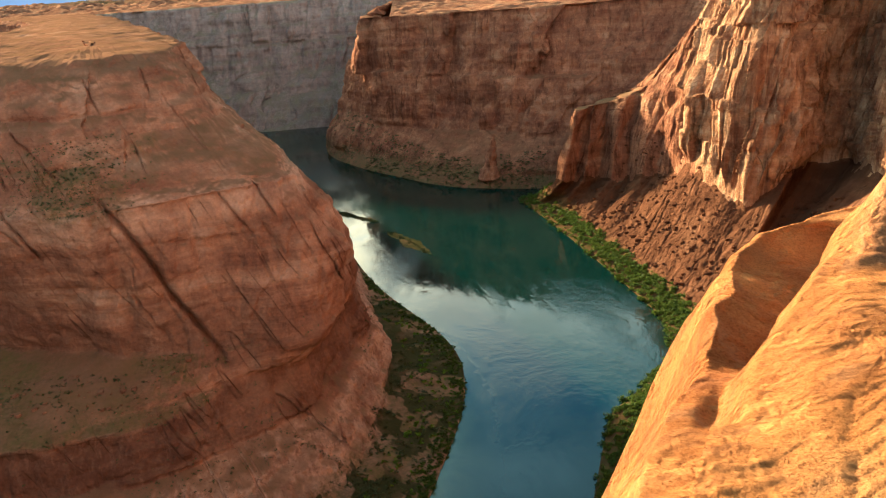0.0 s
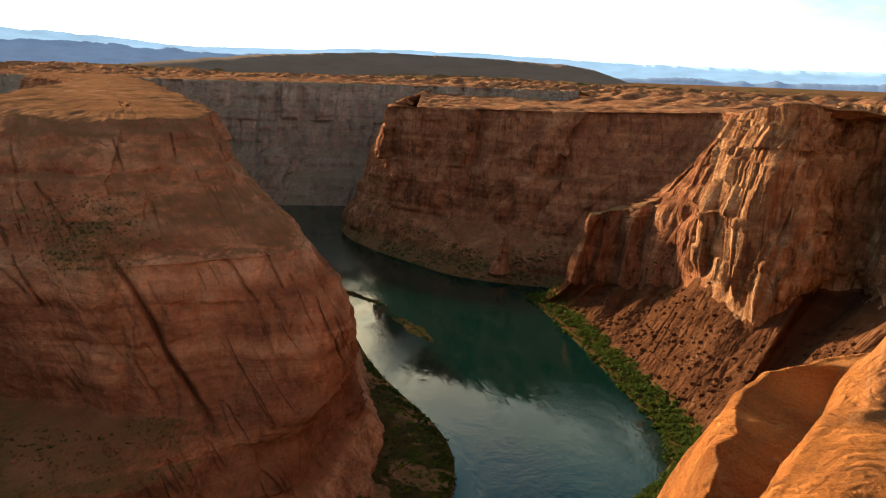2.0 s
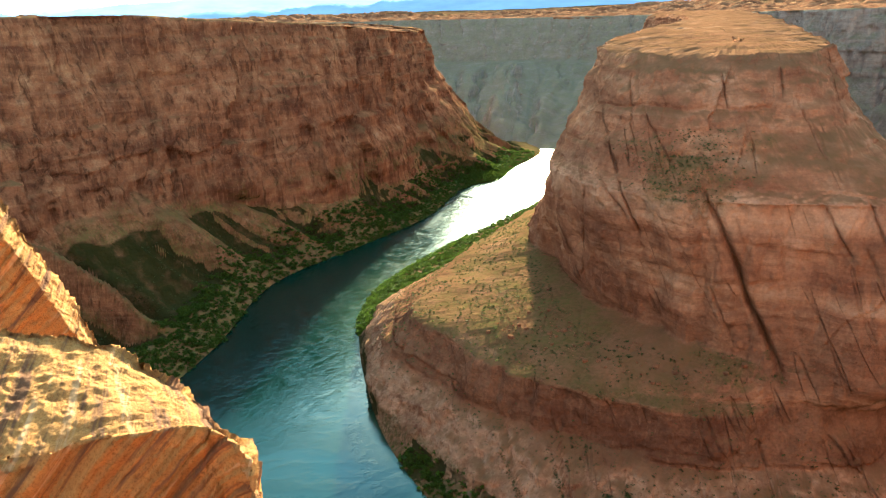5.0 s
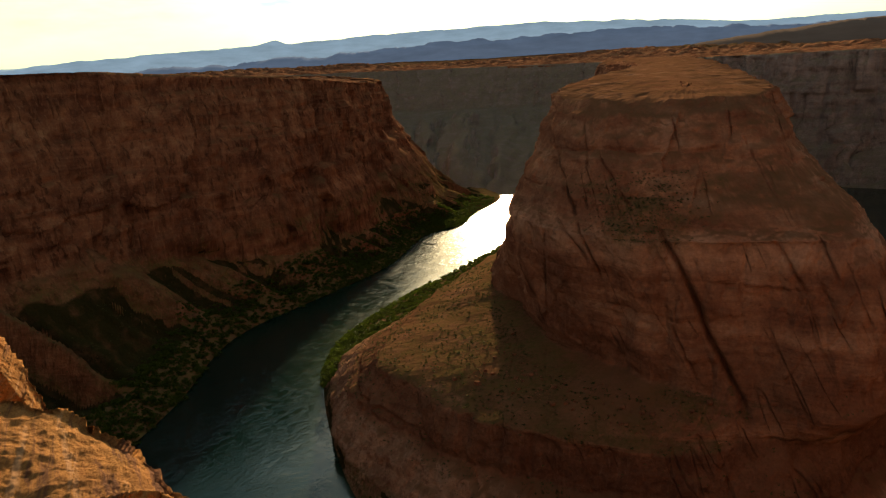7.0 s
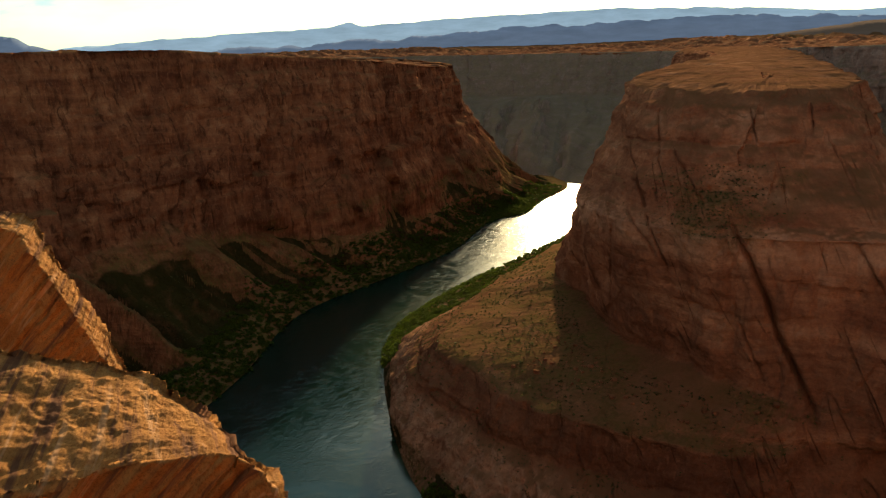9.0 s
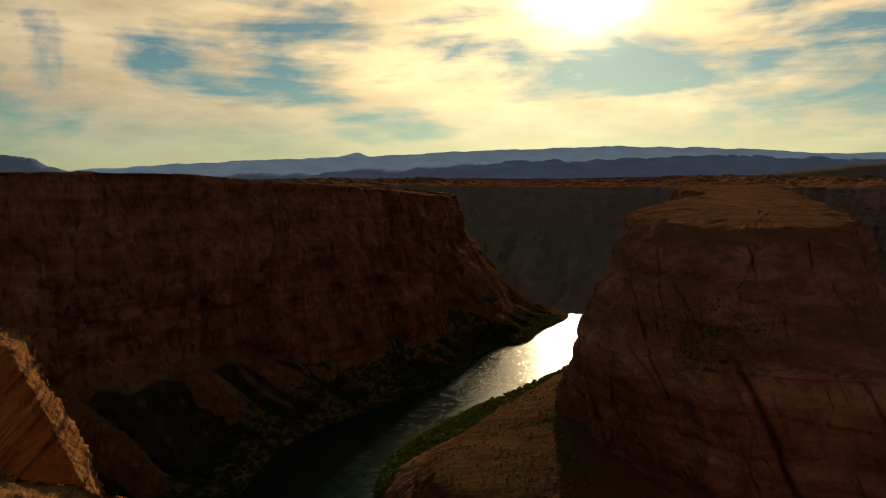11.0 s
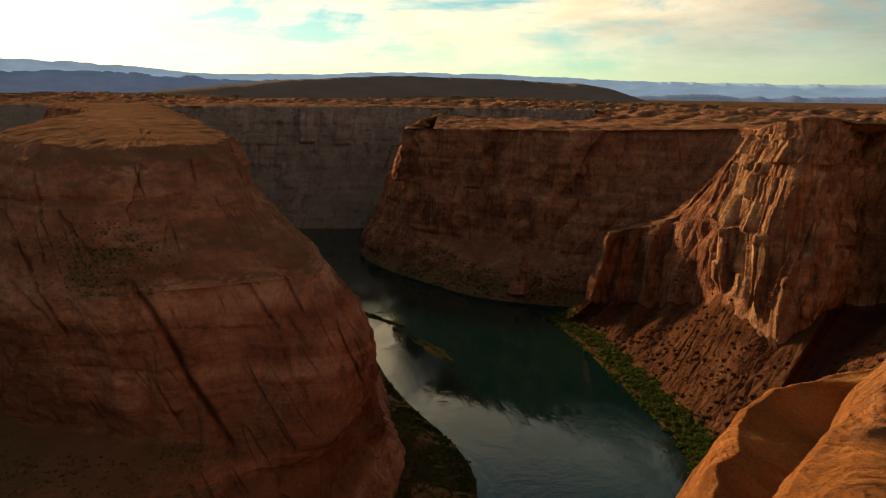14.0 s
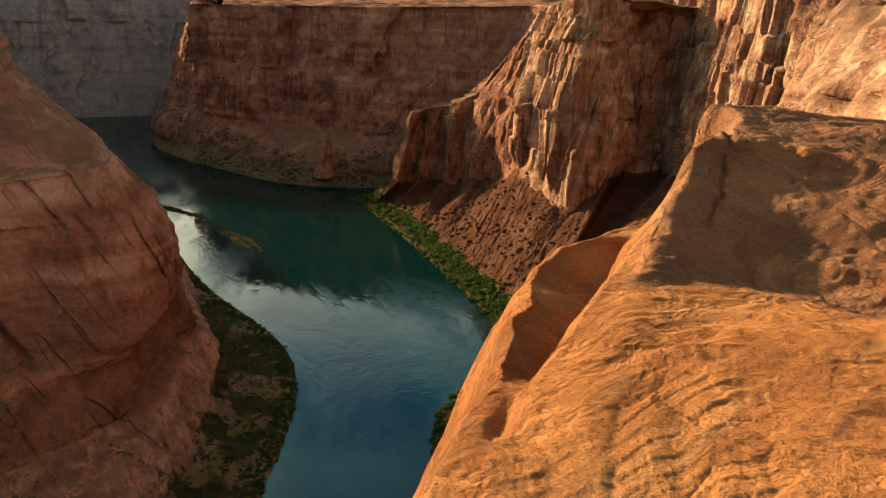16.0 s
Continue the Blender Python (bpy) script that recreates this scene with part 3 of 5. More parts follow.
    wall = step(-292, -280, z) * (1 - 0.85 * step(-230, -224, z) * (1 - step(-212, -204, z))) * (1 - step(-44, -38, z))
    q = g.reshape(-1, 3)
    side = q[:, 0] + 0.45 * q[:, 1] + 0.5 * q[:, 2]
    for size, width, deep, seed in ((34.0, 0.045, 3.4, 471), (15.0, 0.05, 1.5, 473)):
        line = np.abs(smooth_noise(np.stack([side / size, q[:, 2] / (5 * size), 0 * side], 1), seed))
        shown = step(0.0, 0.35, smooth_noise(q / 45.0, seed + 1))
        out = slabbed(out, n, -deep * wall * (np.exp(-(line / width) ** 2) * shown).reshape(z.shape))
    blocks = smooth_noise(np.stack([side / 11.0, q[:, 1] / 40.0, (q[:, 2] + 4 * smooth_noise(q / 50.0, 481)) / 7.0], 1), 482)
    coarse = np.tanh(5 * blocks) * 0.8 + 0.8 * fbm(q / (4.5, 4.5, 2.6), 3, 0.6, 483)
    out = slabbed(out, n, wall * coarse.reshape(z.shape) * (0.45 + 0.55 * np.maximum(step(-120, -112, z), 1 - step(-262, -256, z))))
    calm = step(-297, -284, z)[:, :, None]
    g = g * (1 - calm) + out * calm
    p = g.reshape(-1, 3)
    high = (step(-70, -44, z) * (1 - 0.8 * np.clip((np.arange(len(g)) - len(g) + 19) / 18.0, 0, 1))[:, None]).ravel()
    wide = np.stack([p[:, 0] / 55.0, p[:, 1] / 55.0, 0 * p[:, 0]], 1)
    p[:, 2] += high * (np.tanh(3 * fbm(wide, 4, 0.55, 66)) * 1.1 + 0.8 * np.tanh(2.5 * fbm(wide * 4, 4, 0.65, 68)) + 0.5 * fbm(wide * 13, 3, 0.6, 69))
    hump = step(-240, -226, z).ravel() * (1 - step(-212, -204, z).ravel())
    tier = step(-112, -104, z).ravel() * (1 - step(-52, -44, z).ravel())
    p[:, 2] += tier * 0.7 * np.sin(2 * math.pi * (p[:, 2] + 5 * smooth_noise(p / 90.0, 64)) / 21.0)
    p[:, 2] += hump * (1.8 * fbm(wide * 0.9, 3, 0.4, 71))
    inland = ((step(-299, -294, z)) * (1 - step(-290, -280, z))).ravel()
    p[:, 2] += inland * 2.0 * fbm(wide * 2.5, 3, 0.5, 73)
    return p.reshape(g.shape)


def carve(g, cuts):
    """Clefts: each from one place to another, with its width and depth; the rock is pushed back, away from the river."""
    p = g.reshape(-1, 3)
    for a, b, width, depth in cuts:
        a, b = np.array(a, float), np.array(b, float)
        along = (b - a) / np.linalg.norm(b - a)
        back = np.array([a[0], a[1], 0]) / math.hypot(a[0], a[1])
        side = np.cross(along, back)
        side /= np.linalg.norm(side)
        up = np.cross(back, side)
        rel = p - a
        t = rel @ up / ((b - a) @ up)
        wob = 2.0 * smooth_noise(np.stack([t * 5, 0 * t + a[0], 0 * t], 1), 4) * width / 4
        d = np.abs(rel @ side - (rel @ up) * ((b - a) @ side) / ((b - a) @ up) + wob)
        near = np.exp(-(d / (0.5 * width)) ** 1.6) * step(-0.12, 0.1, t) * (1 - step(0.9, 1.12, t)) * (np.abs(rel @ back) < 70)
        p += (back * depth)[None] * near[:, None]
    return p.reshape(g.shape)


def along_line(g, pts):
    """Distance over the ground from a line to each place of a surface."""
    best = np.full(g.shape[:2], 1e9)
    for (ax, ay), (bx, by) in zip(pts, pts[1:]):
        ux, uy = bx - ax, by - ay
        t = np.clip(((g[:, :, 0] - ax) * ux + (g[:, :, 1] - ay) * uy) / (ux * ux + uy * uy), 0, 1)
        best = np.minimum(best, np.hypot(g[:, :, 0] - ax - t * ux, g[:, :, 1] - ay - t * uy))
    return best


CLEFTS = [((-189, 418, -112), (-140, 419, -210), 3.0, 11), ((-265, 419, -108), (-240, 414, -130), 1.8, 6), ((-248, 415, -109), (-231, 416, -142), 1.8, 7), ((-135, 448, -116), (-116, 447, -142), 1.8, 7),
          ((-116, 463, -112), (-103, 459, -134), 1.6, 6), ((-84, 463, -142), (-64, 505, -208), 1.8, 7)]
LOW_CLEFTS = [((-240, 333, -246), (-204, 308, -286), 1.6, 5), ((-268, 322, -255), (-240, 305, -284), 1.5, 5),
          ((-151, 341, -258), (-132, 332, -287), 1.5, 5), ((-138, 354, -257), (-121, 346, -280), 1.4, 5), ((-108, 408, -240), (-66, 405, -281), 1.8, 6), ((-272, 467, -50), (-256, 443, -78), 1.8, 6),
          ((-218, 487, -47), (-206, 471, -66), 1.6, 6), ((-196, 527, -44), (-183, 501, -60), 1.6, 5), ((-247, 442, -70), (-216, 427, -98), 1.8, 6), ((-182, 456, -84), (-175, 447, -99), 1.5, 5), ((-300, 455, -118), (-292, 446, -190), 2.0, 6)]
CLEFTS = CLEFTS + LOW_CLEFTS
for k in range(7):                                              # lesser joints, all leaning the same way
    a, z = random.uniform(-38, -10), random.choice((-60, -85, -125, -150, -235, -255))
    r = 455 if z > -200 else 385
    x, y = r * math.sin(radians(a)), r * math.cos(radians(a))
    h = random.uniform(14, 34)
    CLEFTS.append(((x, y, z), (x + 0.5 * h, y - 0.1 * h, z - h), random.uniform(0.8, 1.2), random.uniform(2.0, 3.5)))
CLEFTS = CLEFTS[:1] + [(a, b, 0.75 * w, 0.6 * h) for a, b, w, h in CLEFTS[1:]]
butte = carve(peninsula(), CLEFTS)
bz = butte[:, :, 2]
bn = np.abs(grid_normals(butte)[:, :, 2])
bp = butte.reshape(-1, 3)
tufts = fbm(np.stack([bp[:, 0] / 26.0, bp[:, 1] / 26.0, 0 * bp[:, 0]], 1), 4, 0.55, 88).reshape(bz.shape)
wet = 1 - step(-299.2, -298.2, bz)
bank_cover = np.maximum(0.86 + 0.11 * step(-0.05, 0.15, tufts), 0.97 * wet)
shelf = step(-299.2, -298.6, bz) * (1 - step(-292, -289, bz)) * step(-230, -200, butte[:, :, 0]) * (1 - step(-165, -135, butte[:, :, 0]))
trail = np.abs(along_line(butte, ((-240, 312), (-212, 306), (-180, 314), (-150, 330), (-120, 352), (-95, 385))))
bare = np.maximum(1 - step(-0.30, -0.16, tufts), 1 - step(1.0, 2.4, trail)) * shelf
terrace = (1 - 0.6 * np.exp(-((bz + 231.0) / 1.4) ** 2)) * step(-240, -228, bz) * (1 - step(-206, -190, bz)) * step(0.5, 0.8, bn)
bench_az = np.degrees(np.arctan2(butte[:, :, 0], butte[:, :, 1])) + 2.5 * tufts
bench_scrub = step(-30.5, -28.5, bench_az) * (1 - step(-23.5, -20.5, bench_az)) * step(-122, -114, bz + 6 * tufts) * (1 - step(-92, -80, bz + 8 * tufts))
butte_veg = np.maximum(0.7 * bench_scrub, 0) + np.maximum(0.1 * step(-112, -102, bz) * (1 - step(-84, -74, bz)) * step(0.55, 0.85, bn), 0) + np.maximum(terrace * (0.70 + 0.19 * step(-0.25, 0.15, tufts)) * (1 - 0.75 * step(-33, -30, bench_az) * (1 - step(-25, -22, bench_az)) * step(-226, -214, bz + 6 * tufts)), (1 - step(-288, -281, bz)) * bank_cover)
butte_veg = butte_veg * (1 - bare) - bare
solid("peninsula", grid_mesh("peninsula", butte, butte_veg), ROCK_BUTTE, "massive red sandstone butte ringed by the river's bend", "rock")

# ---- canyon walls ----
RIM_LEFT = [(-780, -420, 2), (-800, -120, 4), (-850, 150, 6), (-900, 400, 5), (-930, 560, -6), (-952, 680, -14), (-972, 820, -25), (-1030, 962, -38), (-1100, 1085, -42), (-1210, 1190, -42), (-1500, 1330, -35), (-1900, 1420, -30)]


def left_wall():
    bank = level(-302.5, (-330, -60), (-420, 40), (-520, 165), (-612, 318), (-722, 460), (-756, 640), (-786, 780), (-866, 945), (-862, 1035), (-900, 1128), (-976, 1319), (-1300, 1520))
    shore = level(-298, (-345, -70), (-430, 35), (-530, 162), (-622, 316), (-730, 462), (-765, 640), (-796, 782), (-877, 945), (-876, 1035), (-916, 1130), (-994, 1325), (-1320, 1540))
    talus = [(-430, -180, -268), (-500, -60, -268), (-600, 130, -268), (-690, 302, -270), (-772, 456, -274), (-790, 640, -282), (-822, 775, -286), (-896, 930, -288), (-905, 1036, -288), (-948, 1130, -288), (-1060, 1300, -284), (-1370, 1440, -276)]
    foot = [(-600, -300, -205), (-640, -100, -202), (-740, 130, -200), (-800, 330, -203), (-828, 465, -222), (-822, 645, -252), (-852, 768, -260), (-916, 918, -264), (-935, 1035, -266), (-980, 1130, -270), (-1120, 1262, -240), (-1410, 1390, -205)]
    ledge = level(-130, (-650, -350), (-700, -110), (-780, 140), (-840, 360), (-868, 490), (-882, 655), (-920, 785), (-990, 930), (-1050, 1045), (-1120, 1135), (-1240, 1240), (-1460, 1350))
    g = loft([bank, shore, talus, foot, ledge, RIM_LEFT, apron(RIM_LEFT)], [2, 14, 34, 34, 56, 6], 1300)
    z = g[:, :, 2].copy()
    up = np.arange(len(g))[:, None]                                # 2 at the shore, 50 at the wall's foot
    n = grid_normals(g)
    out = weather(g, 1.0, 1.0, 0.75, 0.6, 17, spacing=55.0)
    out = slabbed(out, n, step(50, 60, up) * (18.0 * slabs(g, 85.0, 421, (-400, -150, 100), 0.12) + 5.0 * slabs(g, 30.0, 423, (-400, -170, -110, -60, 100), 0.05) + 1.3 * slabs(g, 15.0, 422, (-400, -170, -125, -80, -40, 100), 0.05)))
    calm = step(46, 56, up)[:, :, None] * np.ones((1, 1300, 1))
    g = g * (1 - calm) + out * calm
    # spurs and gullies down the scree
    u = np.r_[0, np.cumsum(np.linalg.norm(np.diff(g[26, :, :2], axis=0), axis=1))][None] + 9.0 * smooth_noise(g.reshape(-1, 3) / 60.0, 78).reshape(z.shape) + 1.3 * z
    q = np.stack([u.ravel() / 46.0, 0.15 * up.ravel().repeat(1300) / 30.0, 0 * u.ravel()], 1)
    spurs = (1 - 1.9 * np.abs(smooth_noise(q, 77)) - 0.5 * np.abs(smooth_noise(q * (2.6, 1, 1), 79))).reshape(z.shape)
    size = np.linalg.norm((g[50] - g[2])[:, :2], axis=1)[None] / 150.0
    slope = step(6, 22, up) * (1 - 0.75 * step(38, 54, up)) * (1 - step(54, 66, up))
    g[:, :, 2] += slope * np.clip(size, 0.2, 1.3) * 24.0 * (spurs - 0.45) + 1.2 * step(4, 12, up) * (1 - step(50, 60, up)) * fbm(g.reshape(-1, 3) / 12.0, 3, 0.55, 80).reshape(z.shape)
    return g, spurs * slope + 0.5 * (1 - slope)


wall, crest = left_wall()
wz, wn = wall[:, :, 2], grid_normals(wall)[:, :, 2]
# dark brush in the gullies; thinner cover pales the crests as if lit
talus_veg_lit = step(0.2, 0.5, np.abs(wn)) * (1 - step(-225, -185, wz + 10 * smooth_noise(wall.reshape(-1, 3) / 30.0, 5).reshape(wz.shape))) * (0.97 - 0.22 * step(0.28, 0.42, crest) - 0.15 * step(0.5, 0.75, crest))
solid("canyon_wall_west", grid_mesh("canyon_wall_west", wall, talus_veg_lit), ROCK,
      "tall shaded red sandstone canyon wall with scrubby talus", "canyon wall")

RIM_FAR = [(-2300, 900, -30), (-1900, 1420, -30), (-1450, 1640, -34), (-1000, 1760, -36), (-560, 1830, -34), (-200, 1880, -32), (60, 1900, -32), (300, 1880, -32)]


def set_back(points, far=0.24):
    """The far wall stands farther off beyond the river's western branch."""
    out = []
    for x, y, z in points:
        k = 1 + far * float(step(-16, -30, math.degrees(math.atan2(x, y))))
        out.append((x * k, y * k, z * k if z > -100 else z))
    return out


RIM_FAR = set_back(RIM_FAR)


def far_wall():
    shore = level(-303, (-2100, 700), (-1700, 1240), (-1330, 1430), (-940, 1540), (-560, 1640), (-240, 1690), (20, 1700), (250, 1690))
    talus = level(-235, (-2180, 780), (-1780, 1310), (-1370, 1520), (-970, 1630), (-560, 1720), (-220, 1770), (40, 1780), (270, 1770))
    foot = level(-170, (-2250, 850), (-1840, 1370), (-1410, 1580), (-990, 1700), (-560, 1775), (-210, 1820), (50, 1830), (280, 1820))
    g = loft([set_back(shore, -0.12), set_back(talus, 0.06), set_back(foot, 0.2), RIM_FAR, apron(RIM_FAR)], [14, 16, 40, 5], 1000)
    fan = step(-300, -285, g[:, :, 2]) * (1 - step(-200, -165, g[:, :, 2]))
    g[:, :, 2] += (gullies(g, 3.0, 129) - 0.6) * 26.0 * fan
    out = weather(g, 1.0, 1.4, 1.2, 0.8, 29)
    return slabbed(out, grid_normals(g), step(-200, -160, g[:, :, 2]) * (9.0 * slabs(g, 60.0, 431, (-400, -120, 100)) + 3.5 * slabs(g, 18.0, 432, (-400, -130, -80, 100))))


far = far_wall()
solid("canyon_wall_north", grid_mesh("canyon_wall_north", far, 0.8 * step(0.3, 0.6, np.abs(grid_normals(far)[:, :, 2]))), ROCK_FAR_HAZED,
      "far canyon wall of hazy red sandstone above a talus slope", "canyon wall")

RIM_MESA = [(-60, 1900, -40), (-108, 1640, -56), (-112, 1420, -60), (-92, 1345, -59), (20, 1285, -56), (150, 1215, -53), (300, 1180, -48), (380, 1150, -44), (400, 1060, -40), (470, 960, -30)]


def mesa():
    shore = level(-303, (-150, 1950), (-222, 1660), (-208, 1420), (-142, 1281), (-68, 1191), (6, 1114), (86, 1080), (170, 1062), (260, 1040), (360, 1000))
    talus = level(-285, (-140, 1950), (-212, 1660), (-195, 1425), (-120, 1300), (-45, 1215), (25, 1150), (105, 1108), (190, 1088), (280, 1062), (380, 1012))
    foot = level(-235, (-120, 1930), (-180, 1655), (-170, 1425), (-95, 1322), (-10, 1250), (75, 1190), (160, 1142), (250, 1108), (330, 1078), (412, 1022))
    waist = level(-150, (-100, 1915), (-150, 1650), (-148, 1422), (-100, 1338), (5, 1268), (110, 1205), (230, 1160), (330, 1124), (380, 1085), (440, 1030))
    g = loft([shore, talus, foot, waist, RIM_MESA, apron(RIM_MESA)], [8, 18, 38, 40, 5], 1100)
    z = g[:, :, 2]
    out = weather(g, 1.0, 1.5, 0.4, 0.35, 43, spacing=90.0)
    out = slabbed(out, grid_normals(g), step(-245, -215, z) * (14.0 * slabs(g, 85.0, 411, (-400, -150, 100)) + 1.6 * slabs(g, 19.0, 412, (-400, -190, -150, -110, -80, 100))))
    calm = step(-300, -280, z)[:, :, None]
    return g * (1 - calm) + out * calm


m = mesa()
solid("canyon_wall_east", grid_mesh("canyon_wall_east", m, 0.89 * (1 - step(-284, -266, m[:, :, 2]))), ROCK_MESA,
      "long red sandstone mesa wall with dark varnish stripes", "canyon wall")

def around(az, r, z):
    """A place at an azimuth in degrees and a distance over the ground."""
    return (r * math.sin(radians(az)), r * math.cos(radians(az)), z)


# station (degrees of azimuth along the open stretch), then azimuth, distance and height
FOOT = [(9, 8.9, 983, -265.2), (9.7, 9.5, 964, -259.7), (10.4, 10.4, 986, -266.3), (11.1, 11.1, 964, -260.3), (12.2, 12.2, 983, -264.7), (13.2, 13.1, 946, -255.8), (14.4, 14.4, 952, -256.7), (15.4, 15.3, 910, -242.4), (16.6, 16.6, 909, -237.1), (18.0, 17.9, 868, -223), (18.8, 18.7, 828, -205), (19.9, 19.9, 792, -211), (21.4, 21.4, 760, -217),
        (22.8, 22.8, 735, -227), (24.2, 24.2, 738, -207), (25.8, 25.8, 752, -189), (26.6, 26.8, 806, -193), (29.0, 29.2, 806, -190), (30.0, 30.0, 760, -183), (31.5, 31.5, 690, -178), (33.5, 33.5, 640, -180), (36, 36, 600, -186)]
LIP = [(9, 10.3, 993, -172.9), (9.7, 10.7, 982, -170.2), (10.4, 11.3, 1003, -170.2), (11.1, 11.9, 993, -166.5), (12.2, 12.9, 1009, -166.7), (13.2, 13.8, 985, -158.4), (14.4, 14.8, 985, -155.5), (15.4, 15.7, 953, -147.3), (16.6, 16.7, 936, -140.7), (18.0, 18.2, 893, -135), (18.8, 19.0, 838, -130), (19.9, 20.1, 810, -130), (21.4, 21.4, 780, -130),
       (22.8, 22.8, 752, -130), (24.2, 24.4, 750, -130), (25.8, 25.7, 766, -130), (26.6, 26.5, 836, -130), (29.0, 29.2, 838, -130), (30.0, 30.4, 782, -130), (31.5, 31.8, 705, -130), (33.5, 33.7, 650, -130), (36, 36.3, 608, -130)]
UPPER = [(9, 13, 1063, -169.1), (10, 13.6, 1067, -166.9), (11.3, 15, 1070, -160.8), (14.2, 16.2, 1001, -130), (16.5, 17.9, 943, -92.5), (18.2, 19.2, 922, -74), (18.8, 19.7, 880, -74), (19.9, 20.5, 840, -75), (21.4, 21.7, 802, -75),
         (22.8, 22.9, 768, -75), (24.2, 24.5, 766, -75), (25.8, 25.6, 788, -75), (26.6, 26.4, 856, -75), (29.0, 29.4, 860, -75), (30.0, 31.0, 800, -75), (31.5, 32.2, 722, -75), (33.5, 33.8, 665, -75), (36, 36.5, 620, -75)]
RIM_RIGHT = [(9, 15.2, 985, -146), (10, 15.6, 985, -140), (11.3, 16.3, 980, -122), (14.2, 17.5, 965, -94), (16.5, 18.9, 950, -60), (18.2, 20.0, 935, -36), (18.8, 20.6, 905, -31), (19.9, 21.2, 868, -26), (21.4, 22.3, 815, -19),
             (22.8, 23.4, 790, -17), (24.2, 24.7, 797, -19), (25.8, 25.5, 835, -28), (26.6, 26.2, 885, -20), (29.0, 29.2, 885, -16), (30.0, 31.2, 830, -13), (31.5, 32.4, 742, -12), (33.5, 33.6, 698, -10.5), (36, 36, 640, -8)]
STATIONS = np.concatenate([np.linspace(0, 9, 120), np.linspace(9.015, 36, 1850), np.linspace(36.4, 120, 150)])


def stationed(points, before, after):
    """A line of the south wall at even stations: hidden points before and after as (station, x, y, z), the open stretch by azimuth and distance."""
    rows = list(before) + [(s, *around(a, r, z)) for s, a, r, z in points] + list(after)
    v = np.array(rows, float)
    soft = np.stack([np.interp(STATIONS, v[:, 0], v[:, k]) for k in (1, 2, 3)], 1)
    wide = np.pad(soft, ((9, 9), (0, 0)), "edge")
    return np.stack([np.convolve(wide[:, k], np.ones(19) / 19, "valid") for k in range(3)], 1)


def right_cliff():
    bank = [(0, 330, 990), (5, 190, 1060), (9, 104, 1030), (12, 129, 925), (15, 150, 825), (18, 165, 742), (20, 174, 688), (22, 184, 630), (24, 183, 592), (26, 175, 560), (29, 160, 532), (33, 136, 503), (36, 108, 473), (50, 92, 430), (75, 60, 330), (120, 0, 190)]
    inland = [(0, 335, 985), (5, 196, 1050), (9, 114, 1024), (12, 140, 922), (15, 161, 824), (18, 177, 743), (20, 187, 690), (22, 198, 630), (24, 197, 588), (26, 189, 553), (29, 172, 523), (33, 148, 494), (36, 119, 466), (50, 103, 424), (75, 70, 325), (120, 8, 185)]
    b = stationed([], [(k, x, y, -302.5) for k, x, y in bank], [])
    s = stationed([], [(k, x, y, -297.0) for k, x, y in inland], [])
    f = stationed(FOOT, [(0, 345, 1020, -262), (5, 212, 1018, -264)], [(50, 240, 370, -196), (80, 140, 230, -196), (120, 25, 85, -196)])
    lip = stationed(LIP, [(0, 355, 1030, -172), (5, 236, 1040, -172)], [(50, 285, 370, -118), (80, 160, 190, -118), (120, 30, 55, -118)])
    upper = stationed(UPPER, [(0, 365, 1040, -167), (5, 266, 1060, -168)], [(50, 288, 315, -75), (80, 155, 140, -75), (120, 34, 40, -75)])
    rim = stationed(RIM_RIGHT, [(0, 375, 1015, -146), (5, 290, 990, -146)], [(45, 420, 440, -6), (70, 250, 210, -5), (95, 110, 70, -4.5), (120, 40, 18, -4)])
    keep = step(17.5, 20.0, STATIONS)[:, None]
    back = np.array(apron([tuple(v) for v in rim], 170, 14)) * keep + (rim + (25, 65, -80)) * (1 - keep)
    toward = -f / np.linalg.norm(f[:, :2], axis=1)[:, None] * (1, 1, 0)
    mid = f + (lip - f) * 0.55 + toward * 3.0
    run = np.maximum(60.0, np.linalg.norm((f - s)[:, :2], axis=1))[:, None]
    shelf = s + (f - s) * np.minimum(0.4, 20.0 / run) * (1, 1, 0) + (0, 0, 3.0)
    talus = shelf + (f - shelf) * (0.5, 0.5, 0.42)
    curves = [b, s, shelf, talus, f, mid, lip, upper, rim, back]
    rows = [curves[0]]
    for a, c, n in zip(curves, curves[1:], [2, 8, 26, 26, 34, 22, 34, 40, 7]):
        rows += [a + (c - a) * k / n for k in range(1, n + 1)]
    g = np.stack(rows)
    z = g[:, :, 2].copy()
    n = grid_normals(g)
    up = (np.arange(len(g)) - 62)[:, None] / 130.0                # 0 at the foot of the cliff, 1 at its rim
    cliff = step(-0.02, 0.15, up) * (1 - step(1.0, 1.02, up))
    spur = (1 - step(16.5, 18.5, STATIONS))[None]                  # the low spur is rounder and less fluted
    out = weather(g, 1.0, 0.40, 0.45, 0.15, 57, spacing=40.0, sharp=0.8)
    q = g.reshape(-1, 3) / (60.0, 60.0, 500.0)
    alcove = (ridged(q, 2, 0.5, 301) - 0.55).reshape(z.shape) * 16.0 * cliff * (1 - 0.7 * spur)
    flute = 9.0 * slabs(g, 24.0, 401, (-400, -128, -62, 100), -0.25) + 4.2 * slabs(g, 9.0, 402, (-400, -170, -140, -95, -70, -35, 100), -0.25)
    leant = g.reshape(-1, 3).copy()
    leant[:, 0] -= 0.45 * leant[:, 2]
    folds = (ridged(leant / (34.0, 200.0, 150.0), 3, 0.55, 311).reshape(z.shape) - 0.5) * 20.0
